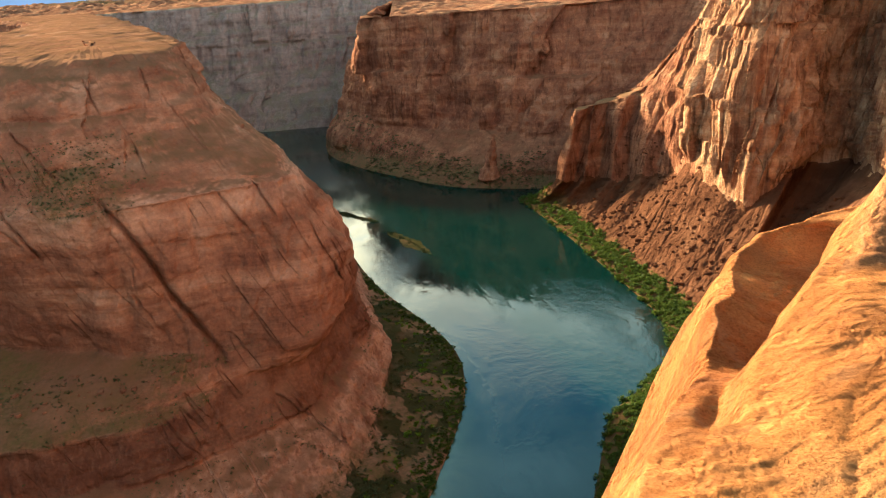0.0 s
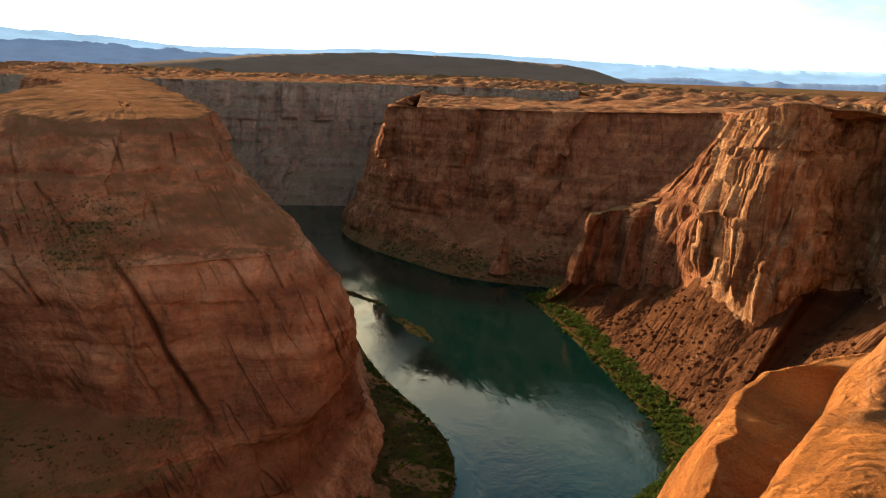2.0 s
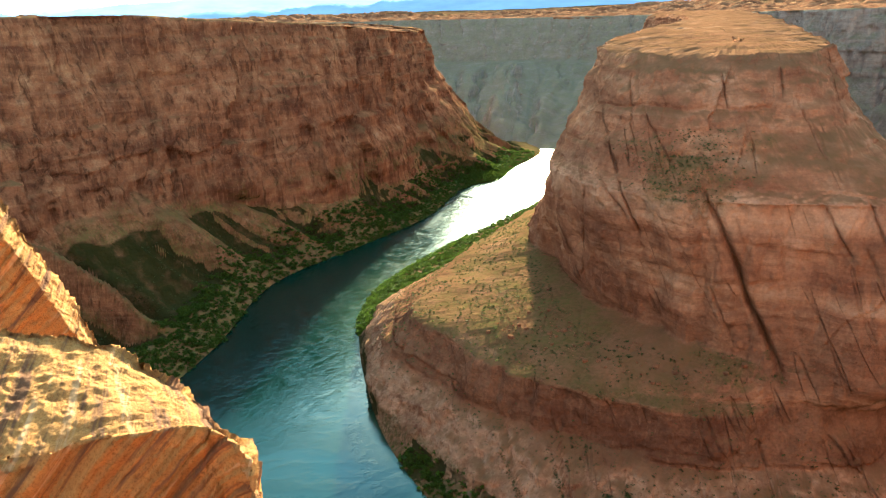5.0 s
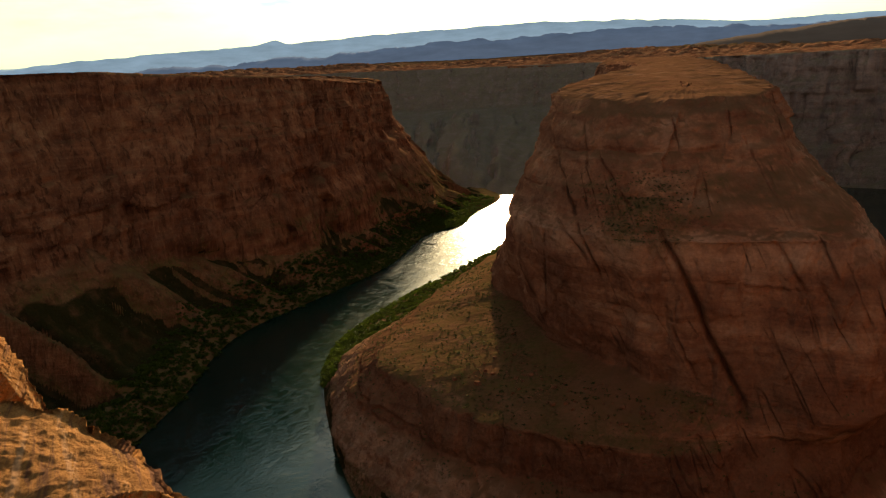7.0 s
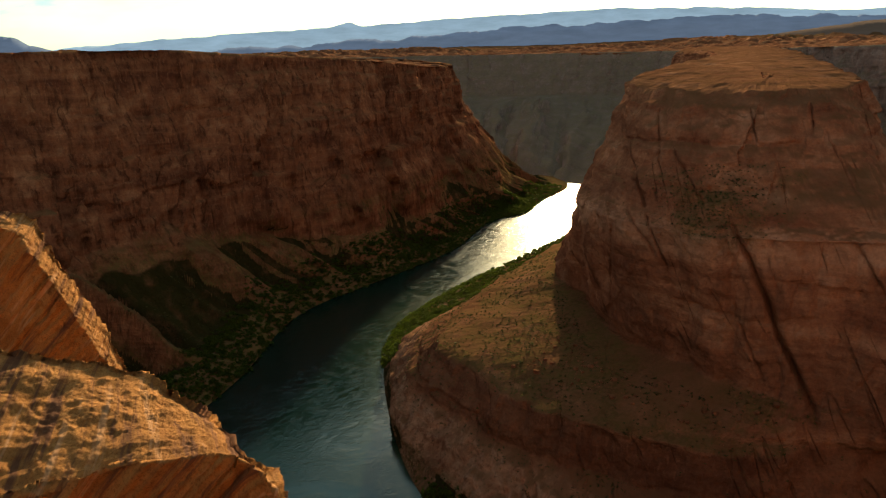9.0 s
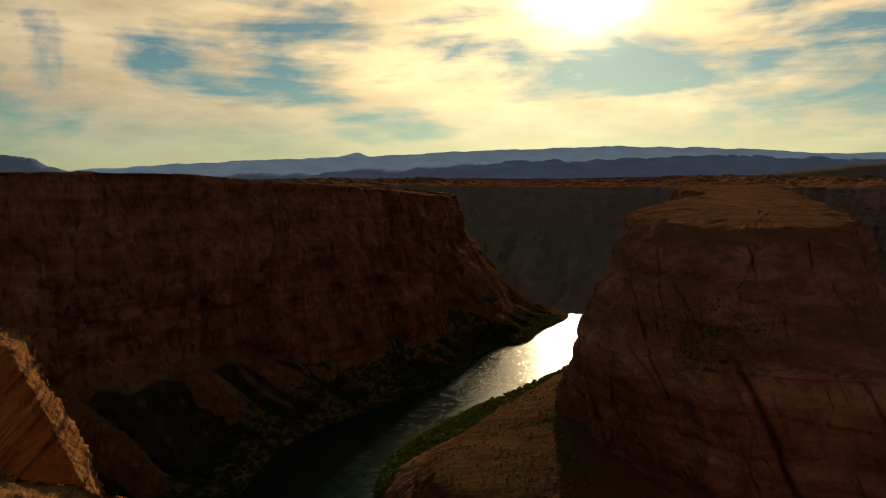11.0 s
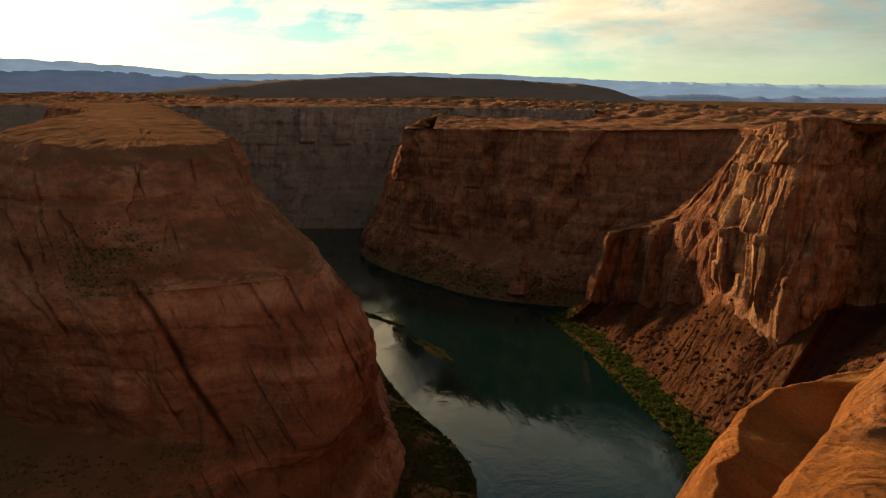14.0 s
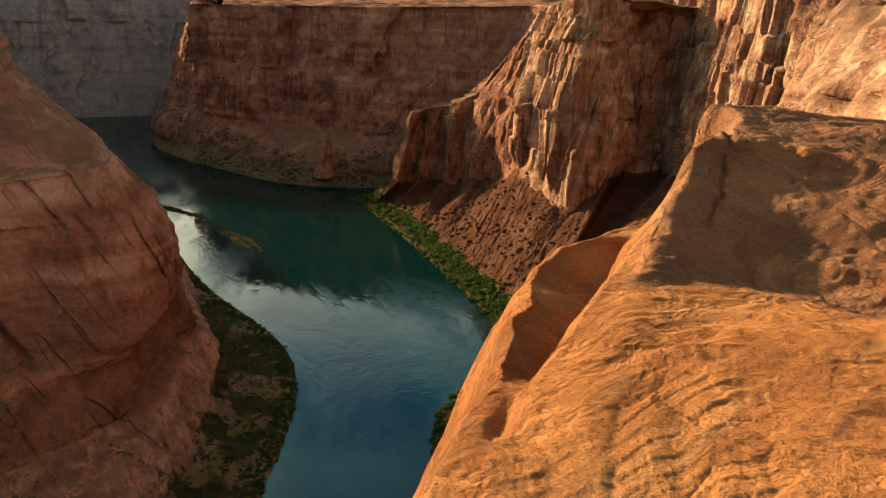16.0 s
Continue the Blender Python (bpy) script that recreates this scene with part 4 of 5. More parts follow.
    eased = step(0.0, 0.5, up) * spur + (1 - spur)
    out = slabbed(out, n, eased * (alcove + cliff * (flute * (1 - 0.75 * spur) + folds * spur)))
    calm = np.maximum(cliff, step(1.0, 1.02, up))[:, :, None] * 0.95 + 0.05 * step(-299, -292, z)[:, :, None]
    g = g * (1 - calm) + out * calm
    slope = step(-296, -285, z) * (1 - step(-0.05, 0.05, up))
    rills = (gullies(g, 1.1, 91) - 0.6) * 3.2 * slope * step(-0.47, -0.15, up)
    lumps = (fbm(g.reshape(-1, 3) / 5.0, 4, 0.7, 95) * 0.9).reshape(z.shape) * slope
    g[:, :, 2] += rills + lumps
    top = step(0.9, 1.0, up)
    g[:, :, 2] += top * (2.2 * np.tanh(2 * fbm(g.reshape(-1, 3) / (24.0, 24.0, 90.0), 4, 0.6, 99)).reshape(z.shape) - 0.6) * step(200, 420, np.hypot(g[:, :, 0], g[:, :, 1]))
    return g


rc = right_cliff()
rz = rc[:, :, 2]
south_mesh = grid_mesh("canyon_wall_south", rc, 0.93 * (1 - step(-296, -286, rz - 14.0 * (1 - step(9, 14, STATIONS))[None])))
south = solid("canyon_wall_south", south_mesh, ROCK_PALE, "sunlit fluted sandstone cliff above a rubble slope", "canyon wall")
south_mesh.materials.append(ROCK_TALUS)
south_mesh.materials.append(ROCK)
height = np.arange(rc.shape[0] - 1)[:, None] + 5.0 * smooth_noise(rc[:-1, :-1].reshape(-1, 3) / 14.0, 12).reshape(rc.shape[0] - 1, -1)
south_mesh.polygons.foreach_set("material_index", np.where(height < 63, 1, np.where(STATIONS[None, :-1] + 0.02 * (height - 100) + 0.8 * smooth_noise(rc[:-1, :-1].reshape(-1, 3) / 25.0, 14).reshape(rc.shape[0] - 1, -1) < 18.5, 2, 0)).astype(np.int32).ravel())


# ---- plateau, river, distance ----
def plateau():
    """The desert plateau from the canyon's rims to the horizon."""
    near = [(560, 1010, -33), (640, 900, -22), (560, 700, -12), (520, 560, -10), (420, 390, -8), (260, 190, -7), (120, 52, -6.5), (30, -6, -6), (-30, -30, -6), (-200, -160, -5), (-480, -380, -2), (-780, -420, 0)]
    west = [(-830, -120, 2), (-880, 150, 4), (-930, 400, 3), (-960, 560, -8), (-995, 780, -24), (-1040, 960, -40), (-1220, 1200, -44), (-1540, 1360, -37), (-1920, 1440, -33)]
    north = [(-1950, 1450, -33), (-1460, 1670, -36), (-1000, 1790, -38), (-560, 1860, -36), (-200, 1910, -34), (-80, 1910, -42), (-75, 1640, -58), (-70, 1440, -62), (-60, 1370, -61), (40, 1310, -58), (170, 1240, -55), (310, 1205, -50), (400, 1170, -46), (430, 1070, -42), (500, 1010, -36), (560, 1010, -33)]
    inner = near + west + set_back(north[:4]) + north[4:]
    a = np.array(inner, float)
    n = 1500
    s = np.r_[0, np.cumsum(np.linalg.norm(np.diff(a[:, :2], axis=0), axis=1))]
    u = np.linspace(0, s[-1], n)
    edge = np.stack([np.interp(u, s, a[:, k]) for k in range(3)], 1)
    edge[:, 2] -= 2.0
    turn = np.unwrap(np.arctan2(edge[:, 0] + 350.0, edge[:, 1] - 700.0))
    turn = np.maximum.accumulate(turn)
    even = np.linspace(turn[0], turn[0] + 2 * math.pi, n)
    soft = np.convolve(np.pad(turn, 60, "edge"), np.ones(121) / 121, "valid") * 0.75 + even * 0.25
    turn = soft + (turn[0] - soft[0]) * (1 - np.linspace(0, 1, n)) + (turn[0] + 2 * math.pi - soft[-1]) * np.linspace(0, 1, n)
    outer = np.stack([4850 * np.sin(turn), 4850 * np.cos(turn), np.full(n, -8.0)], 1)
    t = np.linspace(0, 1, 170)[:, None, None] ** 2.6
    g = edge[None] * (1 - t) + outer[None] * t
    hem = edge - (0, 0, 70)
    g = np.concatenate([hem[None], g])
    t = np.concatenate([t[:1], t])
    p = g.reshape(-1, 3)
    r = np.hypot(p[:, 0], p[:, 1])
    grown = (t * np.ones((1, n, 1))).ravel()
    hill = fbm(p / (60.0, 60.0, 70.0), 5, 0.62, 5)
    knobs = (2.6 * step(0.0, 0.10, hill) + 2.2 * step(0.35, 0.43, hill) + 2.2 * step(0.65, 0.74, hill) + 0.8 * np.maximum(0, hill)) * 0.6 * (1 + 2.5 * step(0.06, 0.25, grown)) * (1 - step(0.3, 0.8, grown)) * step(40, 300, r)
    roll = fbm(p / (700.0, 700.0, 900.0), 4, 0.5, 8) * 10.0 * step(0.02, 0.3, grown) * (1 - step(0.5, 0.9, grown))
    small = np.maximum(0, fbm(p / (24.0, 24.0, 30.0), 4, 0.55, 6) + 0.1) * 2.2 * (1 - step(0.06, 0.3, grown)) * step(60, 300, r)
    p[:, 2] += (knobs + roll + small) * np.repeat(np.arange(len(g)) > 1, n)
    return p.reshape(g.shape), grown


plain, grown = plateau()
solid("ground", grid_mesh("ground", plain, step(0.05, 0.6, grown)), SOIL, "flat desert plateau of red rock and dry scrub", "ground")


def river():
    x, y = np.meshgrid(np.linspace(-2300, 700, 380), np.linspace(-300, 2100, 300))
    a = spline(SHORE_IN, 400)
    d = np.full(x.shape, 1e9)
    for px, py in a:
        d = np.minimum(d, np.hypot(x - px, y - py))
    front = np.exp(-((x + 60) / 190) ** 2 - ((y - 330) / 170) ** 2)
    shallow = np.exp(-d / 16.0) * (0.35 + 0.65 * front)
    g = np.stack([x, y, np.full(x.shape, WATER_Z)], -1)
    return grid_mesh("river", g, shallow, "shallow")


solid("river", river(), WATER, "calm green river reflecting the evening sky", "water")


def ridge(name, mat, label, rows, r, seed, rough, base=-30.0):
    """A line of mesas along the horizon: azimuth in degrees and height angle, at the distance r."""
    a = np.array(rows, float)
    az = np.linspace(a[0, 0], a[-1, 0], 700)
    h = np.interp(az, a[:, 0], a[:, 1])
    q = np.stack([az * 0.9, 0 * az, 0 * az + seed], 1)
    h = h + rough * fbm(q, 5, 0.55, seed)
    zt = r * np.tan(np.radians(h))
    s, c = np.sin(np.radians(az)), np.cos(np.radians(az))
    foot = np.stack([(r - 160) * s, (r - 160) * c, np.full(len(az), base)], 1)
    waist = np.stack([(r - 60) * s, (r - 60) * c, base + (zt - base) * 0.6], 1)
    lip = np.stack([r * s, r * c, zt], 1)
    back = np.stack([(r + 60) * s, (r + 60) * c, np.full(len(az), base)], 1)
    return solid(name, grid_mesh(name, np.stack([foot, waist, lip, back]), np.ones((4, len(az))), flip=True), mat, label, "mesa", "structure")


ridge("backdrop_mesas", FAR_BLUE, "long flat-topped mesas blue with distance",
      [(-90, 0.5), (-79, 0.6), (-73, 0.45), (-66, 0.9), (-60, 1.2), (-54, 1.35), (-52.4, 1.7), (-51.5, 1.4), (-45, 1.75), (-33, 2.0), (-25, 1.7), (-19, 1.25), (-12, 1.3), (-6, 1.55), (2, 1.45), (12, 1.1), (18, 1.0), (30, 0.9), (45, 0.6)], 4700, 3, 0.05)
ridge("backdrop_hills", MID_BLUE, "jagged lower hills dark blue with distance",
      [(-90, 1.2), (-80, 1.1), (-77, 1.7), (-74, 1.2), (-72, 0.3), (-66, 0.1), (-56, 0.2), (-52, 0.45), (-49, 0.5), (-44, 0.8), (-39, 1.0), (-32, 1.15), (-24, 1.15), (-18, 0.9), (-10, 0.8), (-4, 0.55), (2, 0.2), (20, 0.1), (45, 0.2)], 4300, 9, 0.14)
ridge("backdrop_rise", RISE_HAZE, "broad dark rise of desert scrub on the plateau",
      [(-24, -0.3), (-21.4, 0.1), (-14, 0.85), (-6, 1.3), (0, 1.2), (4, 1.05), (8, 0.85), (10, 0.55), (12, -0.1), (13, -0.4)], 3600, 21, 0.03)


def pinnacle():
    """A leaning rock spire at the foot of the mesa."""
    a = np.linspace(0, 2 * math.pi, 61)
    rows = []
    for k in range(41):
        t = k / 40
        r = 9.5 * (1 - t) ** 0.6 + 6.0 * (1 - t) ** 3
        rows.append(np.stack([76 + r * 1.1 * np.cos(a) + 9 * t, 1112 + r * np.sin(a), np.full(61, -290 + 66 * t)], 1))
    g = np.stack(rows)
    p = g.reshape(-1, 3)
    n = grid_normals(g).reshape(-1, 3)
    n[:, 2] *= 0.2
    g = (p + n * (3.0 * fbm(p / 14.0, 4, 0.55, 5))[:, None]).reshape(g.shape)
    solid("rock_spire", grid_mesh("rock_spire", g), ROCK_MESA, "leaning red rock spire on the far bank", "rock")


pinnacle()

# ---- the rim underfoot ----
def along_edge(x, y, pts):
    """Signed distance from an open line: positive to its right."""
    best, sign = np.full(x.shape, 1e9), np.ones(x.shape)
    for (ax, ay), (bx, by) in zip(pts, pts[1:]):
        ux, uy = bx - ax, by - ay
        t = np.clip(((x - ax) * ux + (y - ay) * uy) / (ux * ux + uy * uy), 0, 1)
        dx, dy = x - ax - t * ux, y - ay - t * uy
        d = np.hypot(dx, dy)
        sign = np.where(d < best, np.sign(dx * uy - dy * ux), sign)
        best = np.minimum(best, d)
    return best * sign


EDGE_R = [(-0.3, -1.0), (0.1, 0.6), (0.43, 2.13), (0.96, 3.02), (1.22, 3.41), (1.47, 4.0), (1.66, 4.38), (2.0, 4.72), (2.6, 5.0), (3.4, 5.35), (5.0, 5.5), (8.0, 5.3), (16, 4.6)]
RISER = [(0.86, 2.3), (1.08, 2.74), (1.37, 3.07), (1.66, 3.5), (2.15, 4.2), (2.6, 4.72), (3.0, 5.0)]
BRINK = [(16, -3), (3.4, 2.0), (2.92, 2.76), (2.78, 3.06), (2.62, 3.34), (2.26, 3.40), (1.9, 3.45), (1.5, 3.42)]
RIDGE = [(3.6, 1.5), (2.35, 2.14), (2.09, 2.33), (1.89, 2.41), (1.68, 2.40), (1.47, 2.34), (1.3, 2.23), (1.15, 2.0), (1.0, 1.6)]
SEAM = [(3.4, 1.75), (2.41, 2.24), (2.2, 2.37), (1.98, 2.55), (1.72, 2.64), (1.47, 2.68), (1.2, 2.68)]
PRINTS = [(1.55, 2.71, 20), (1.64, 2.65, 25), (1.79, 2.90, 110), (1.91, 2.93, 60), (1.77, 2.59, 70), (1.84, 2.53, 75), (1.97, 2.73, 60), (2.30, 2.84, 70),
          (2.46, 2.69, 75), (2.53, 2.58, 65), (2.32, 2.58, 30), (2.51, 2.37, 50), (2.12, 2.66, 80), (2.40, 2.80, 75), (1.70, 2.78, 100)]


def right_rock(x, y):
    """A ledge of weathered slickrock: a hollow behind the brink, a low riser, slopes that dip from the sun, sand with tread marks."""
    q = np.stack([x.ravel(), y.ravel(), 0 * x.ravel()], 1)

    def rough(size, octaves, seed, squash=1.0, gain=0.52):
        c, s = 0.81, 0.58
        turned = np.stack([(q[:, 0] * c + q[:, 1] * s) * squash, q[:, 1] * c - q[:, 0] * s, q[:, 2]], 1)
        return fbm(turned / size, octaves, gain, seed).reshape(x.shape)

    def strike(size, octaves, seed, squash=0.3, gain=0.55):
        turned = np.stack([(q[:, 0] * 0.97 - q[:, 1] * 0.24) * squash, q[:, 1] * 0.97 + q[:, 0] * 0.24, q[:, 2]], 1)
        return fbm(turned / size, octaves, gain, seed).reshape(x.shape)

    wob = 0.05 * rough(0.5, 4, 3)
    d = along_edge(x, y, EDGE_R) + wob
    e = along_edge(x, y, RISER) + 0.6 * wob
    s = along_edge(x, y, BRINK) + 0.05 * rough(0.5, 4, 7)
    z = -1.765 + 0.03 * rough(1.5, 3, 4) + 0.11 * np.clip(2.7 - y, 0, 1.3) + 0.06 * np.clip(x - 0.9, 0, 1.5) * (1 - step(2.5, 3.2, y)) + 0.006 * rough(0.30, 5, 6, 0.5)
    hollow = step(2.75, 3.1, y) * (1 - step(4.62, 4.74, y + 0.08 * rough(0.4, 3, 12))) * (1 - step(0.0, 0.05, e)) * step(0.03, 0.09, d)
    z += hollow * (0.02 - 0.40 * np.clip(d - 0.02, 0, 0.6))
    z += 0.05 * np.exp(-((d - 0.04) / 0.05) ** 2) * step(2.9, 3.3, y) * (1 - step(4.9, 5.2, y))
    z += 0.16 * step(-0.01, 0.13, e) + 0.02 * step(0.15, 0.3, e)
    small = np.exp(-((x - 0.97 - 0.45 * (y - 2.55)) / 0.07) ** 2 - ((y - 2.55) / 0.14) ** 2)
    z -= 0.045 * small
    inside = step(0.10, 0.40, e)
    ledge = 0.05 * rough(0.4, 3, 14)
    dry = np.clip(s, 0, 3.0)
    tilt = 0.50 * np.clip(dry, 0, 0.40) + 0.035 * step(0.39, 0.42, dry + ledge) + 0.47 * np.clip(dry - 0.45, 0, 0.75) + 0.05 * step(1.18, 1.23, dry + ledge) + 0.16 * np.clip(dry - 1.3, 0, 0.6)
    z += inside * (tilt * (1 + 0.2 * step(2.5, 3.4, x)) - 0.12 * np.clip(x - 1.9, 0, 4.0) * step(-0.1, 0.3, s))
    crack = np.abs(x - (2.7 + 0.56 * (y - 3.86)) + 0.10 * rough(0.4, 4, 15))
    z -= 0.04 * np.exp(-(crack / 0.022) ** 2) * step(3.85, 4.0, y) * step(0.15, 0.35, d)
    flatland = 1 - step(-0.05, 0.1, s)
    ridge_d = along_edge(x, y, RIDGE) + 0.03 * rough(0.25, 4, 16)
    z += flatland * inside * 0.008 * step(-0.03, 0.04, ridge_d)
    z += flatland * 0.008 * step(-0.012, 0.016, along_edge(x, y, SEAM) + 0.04 * rough(0.3, 4, 17)) * inside
    near_side = 1 - step(-0.03, 0.03, ridge_d)
    wave = ridge_d + 0.05 * rough(0.45, 3, 18)
    swell = step(-0.35, 0.35, rough(0.7, 3, 20))
    z += flatland * inside * (0.3 + 0.7 * swell) * (0.011 * np.abs(np.sin(math.pi * wave / 0.24)) + near_side * (0.003 * ((wave / 0.11) % 1.0) ** 2 + 0.0015 * ((wave / 0.037 + 0.5 * rough(0.5, 2, 22)) % 1.0) ** 2))
    flow = 0.5 * (z + 1.76) + 0.05 * x - 0.16 * y + 0.012 * rough(0.6, 3, 23)
    leaf_edge = (flow / 0.018) % 1.0                              # thin laminae that end one over the other
    z += (0.5 * flatland + 0.5 * near_side * inside) * step(-0.3, 0.4, rough(0.6, 3, 27)) * 0.005 * (leaf_edge ** 3)
    bars = (s / 0.085 + 1.2 * rough(0.35, 3, 24)) % 1.0
    z += step(0.02, 0.12, s) * inside * step(-0.4, 0.3, rough(0.5, 3, 28)) * 0.006 * bars ** 2
    z += step(0.0, 0.15, s) * inside * (0.014 * np.tanh(2.2 * strike(0.17, 4, 38, 0.35)) + 0.006 * rough(0.09, 4, 39, 1.0, 0.6))
    crust = step(-0.05, 0.4, rough(0.8, 3, 29))
    z += crust * (np.minimum(0, rough(0.10, 3, 31, 0.7) + 0.2) * 0.006 + 0.002 * rough(0.06, 4, 33))
    z += 0.0036 * np.tanh(2.5 * strike(0.10, 4, 34)) * (0.35 + 0.65 * step(-0.3, 0.3, rough(0.7, 2, 36)))
    z += 0.0014 * rough(0.05, 4, 35, 1.0, 0.65) - 0.005 * np.maximum(0, 0.25 - ridged(q / (0.45, 0.28, 1), 3, 0.5, 37).reshape(x.shape))
    for px, py, turn in PRINTS:
        c, sn = math.cos(radians(turn)), math.sin(radians(turn))
        a, b = (x - px) * c + (y - py) * sn, (y - py) * c - (x - px) * sn
        sole = np.clip(1.3 - ((a / 0.09) ** 2 + (b / (0.034 - 0.007 * np.sin(a * 24))) ** 2), 0, 0.3) / 0.3
        tread = np.tanh(2 * np.sin(a * 250 + 80 * np.abs(b)))
        z += sole * (0.0034 * tread - 0.002)
    drop = np.maximum(0, 0.10 - d)
    z = z - 1.5 * drop - 1.2 * drop ** 2
    # second value: the dipping slope, which takes the rock colour darkened for shade
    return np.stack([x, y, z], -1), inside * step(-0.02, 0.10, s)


def uneven(*spans):
    """Grid lines: spans of (from, to, step)."""
    return np.unique(np.concatenate([np.arange(a, b, s) for a, b, s in spans]).round(4))


gx, gy = np.meshgrid(uneven((-2.2, 0.2, 0.06), (0.2, 3.2, 0.0085), (3.2, 4.2, 0.018), (4.2, 6, 0.035), (6, 15, 0.10)), uneven((-4, 1.5, 0.08), (1.5, 3.4, 0.0085), (3.4, 5.4, 0.017), (5.4, 15, 0.07)))
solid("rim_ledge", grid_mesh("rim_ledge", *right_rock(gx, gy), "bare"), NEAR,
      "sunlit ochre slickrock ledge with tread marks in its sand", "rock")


def polar(az, el, r):
    """The place at an azimuth and height angle, r metres off over the ground, seen from the western end of the stand."""
    return (r * math.sin(radians(az)) - 0.145, r * math.cos(radians(az)) - 0.13, r * math.tan(radians(el)))


def crag(name, sight, crest, deep, mat, label, seed, beds):
    """A rock of the rim: its far outline and its near brink as (azimuth, height angle, distance), and a face that falls away."""
    back = [polar(a, e, r) for a, e, r in sight]
    lip = [polar(a, e, r) for a, e, r in crest]
    behind = [(x * 1.10, y * 1.10, z - deep) for x, y, z in back]
    toe = [(x * 0.985 + 0.0, y * 0.985, z - 0.55 * deep) for x, y, z in lip]
    toe2 = [(x * 0.97, y * 0.97, z - deep) for x, y, z in lip]
    g = loft([toe2, toe, lip, back, behind], [50, 230, 130, 40], 560)
    p = g.reshape(-1, 3)
    n = grid_normals(g).reshape(-1, 3)
    lean = p[:, 2] * 0.62 - 0.30 * p[:, 0] - 0.68 * p[:, 1]
    upright = 1 - step(0.35, 0.75, np.abs(n[:, 2]))
    sheet = np.stack([lean * 5.0, p[:, 0] * 0.15, p[:, 1] * 0.15], 1)
    push = upright * beds * (np.tanh(2.5 * fbm(sheet * (1.8, 1, 1), 3, 0.6, seed)) * 0.03 + 0.035 * (ridged(sheet * (3.0, 1, 1), 3, 0.6, seed + 3) - 0.6))
    bed = lean * 17.0 + 1.3 * smooth_noise(p / (0.9, 0.9, 0.9), seed + 12)
    push += upright * beds * (0.020 * (bed % 1.0) ** 2 + 0.007 * ((bed * 2.7 + 0.6 * smooth_noise(p / 0.3, seed + 13)) % 1.0))
    push += 0.03 * fbm(p / 0.55, 4, 0.5, seed + 5) - 0.03 + 0.012 * fbm(p / 0.12, 4, 0.6, seed + 8)
    push -= (1 - upright) * 0.014 * np.maximum(0, ridged(p / 0.22, 3, 0.5, seed + 9) - 0.5)
    g = (p + n * push[:, None]).reshape(g.shape)
    return solid(name, grid_mesh(name, g), mat, label, "rock")


crag("rim_crag", [(-100, -14, 5.6), (-82, -17, 5.2), (-76.5, -18.9, 4.9), (-73.8, -19.7, 4.8), (-70.4, -21.2, 4.55), (-66.9, -23.7, 4.15), (-65.2, -25.5, 3.9), (-63.4, -28.0, 3.5), (-61.1, -30.4, 3.2), (-60.8, -34.0, 3.05), (-60.4, -35.0, 3.0), (-58.9, -35.2, 3.0), (-56.6, -37.2, 2.95), (-55.2, -40.2, 2.9), (-53.4, -42.0, 2.85), (-51.5, -50, 2.7)],
     [(-100, -27, 3.8), (-82, -27.2, 3.55), (-76.5, -27.3, 3.45), (-72.7, -27.1, 3.4), (-69.0, -27.5, 3.3), (-66.3, -27.7, 3.25), (-65.0, -28.0, 3.22), (-63.6, -28.5, 3.2), (-61.6, -30.9, 3.05), (-61.5, -34.2, 2.9), (-61.7, -35.1, 2.88), (-61.3, -37.4, 2.8), (-60.4, -38.9, 2.75), (-60.0, -41, 2.7), (-59, -45, 2.62), (-57.5, -53, 2.5)],
     5.0, NEAR_RED, "sun-topped red rock with slanting thin beds at the rim", 5, 1.0)
crag("rim_block", [(-104, -8, 10.0), (-90, -8.2, 9.6), (-81.5, -8.4, 9.0), (-76.0, -9.6, 7.8), (-74.8, -11.2, 7.4), (-72.9, -16.0, 7.0), (-71.2, -19.8, 6.7), (-70.0, -22.6, 6.5), (-67, -30, 6.2)],
     [(-104, -9.2, 9.4), (-90, -9.3, 9.0), (-82, -9.2, 8.3), (-77.0, -10.5, 7.3), (-75.7, -12.3, 7.0), (-73.7, -16.8, 6.7), (-72.0, -20.8, 6.4), (-70.9, -23.6, 6.2), (-68, -31, 5.9)],
     7.0, NEAR_RED, "tall shadowed red sandstone block at the rim", 15, 0.8)

# ---- plants and loose rock ----
from mathutils.bvhtree import BVHTree


class Surface:
    """Heights of a built surface."""

    def __init__(self, g):
        rows, cols = g.shape[:2]
        i = np.arange(rows * cols).reshape(rows, cols)
        quads = np.stack([i[:-1, :-1], i[:-1, 1:], i[1:, 1:], i[1:, :-1]], -1).reshape(-1, 4)
        self.tree = BVHTree.FromPolygons(g.reshape(-1, 3).tolist(), quads.tolist())

    def height(self, x, y):
        hit, normal, _, _ = self.tree.ray_cast(Vector((x, y, 500)), Vector((0, 0, -1)))
        return (hit.z, abs(normal.z)) if hit else (None, 0)


on_butte, on_left, on_right, on_mesa = Surface(butte), Surface(wall), Surface(rc), Surface(m)
dice = np.random.default_rng(7)


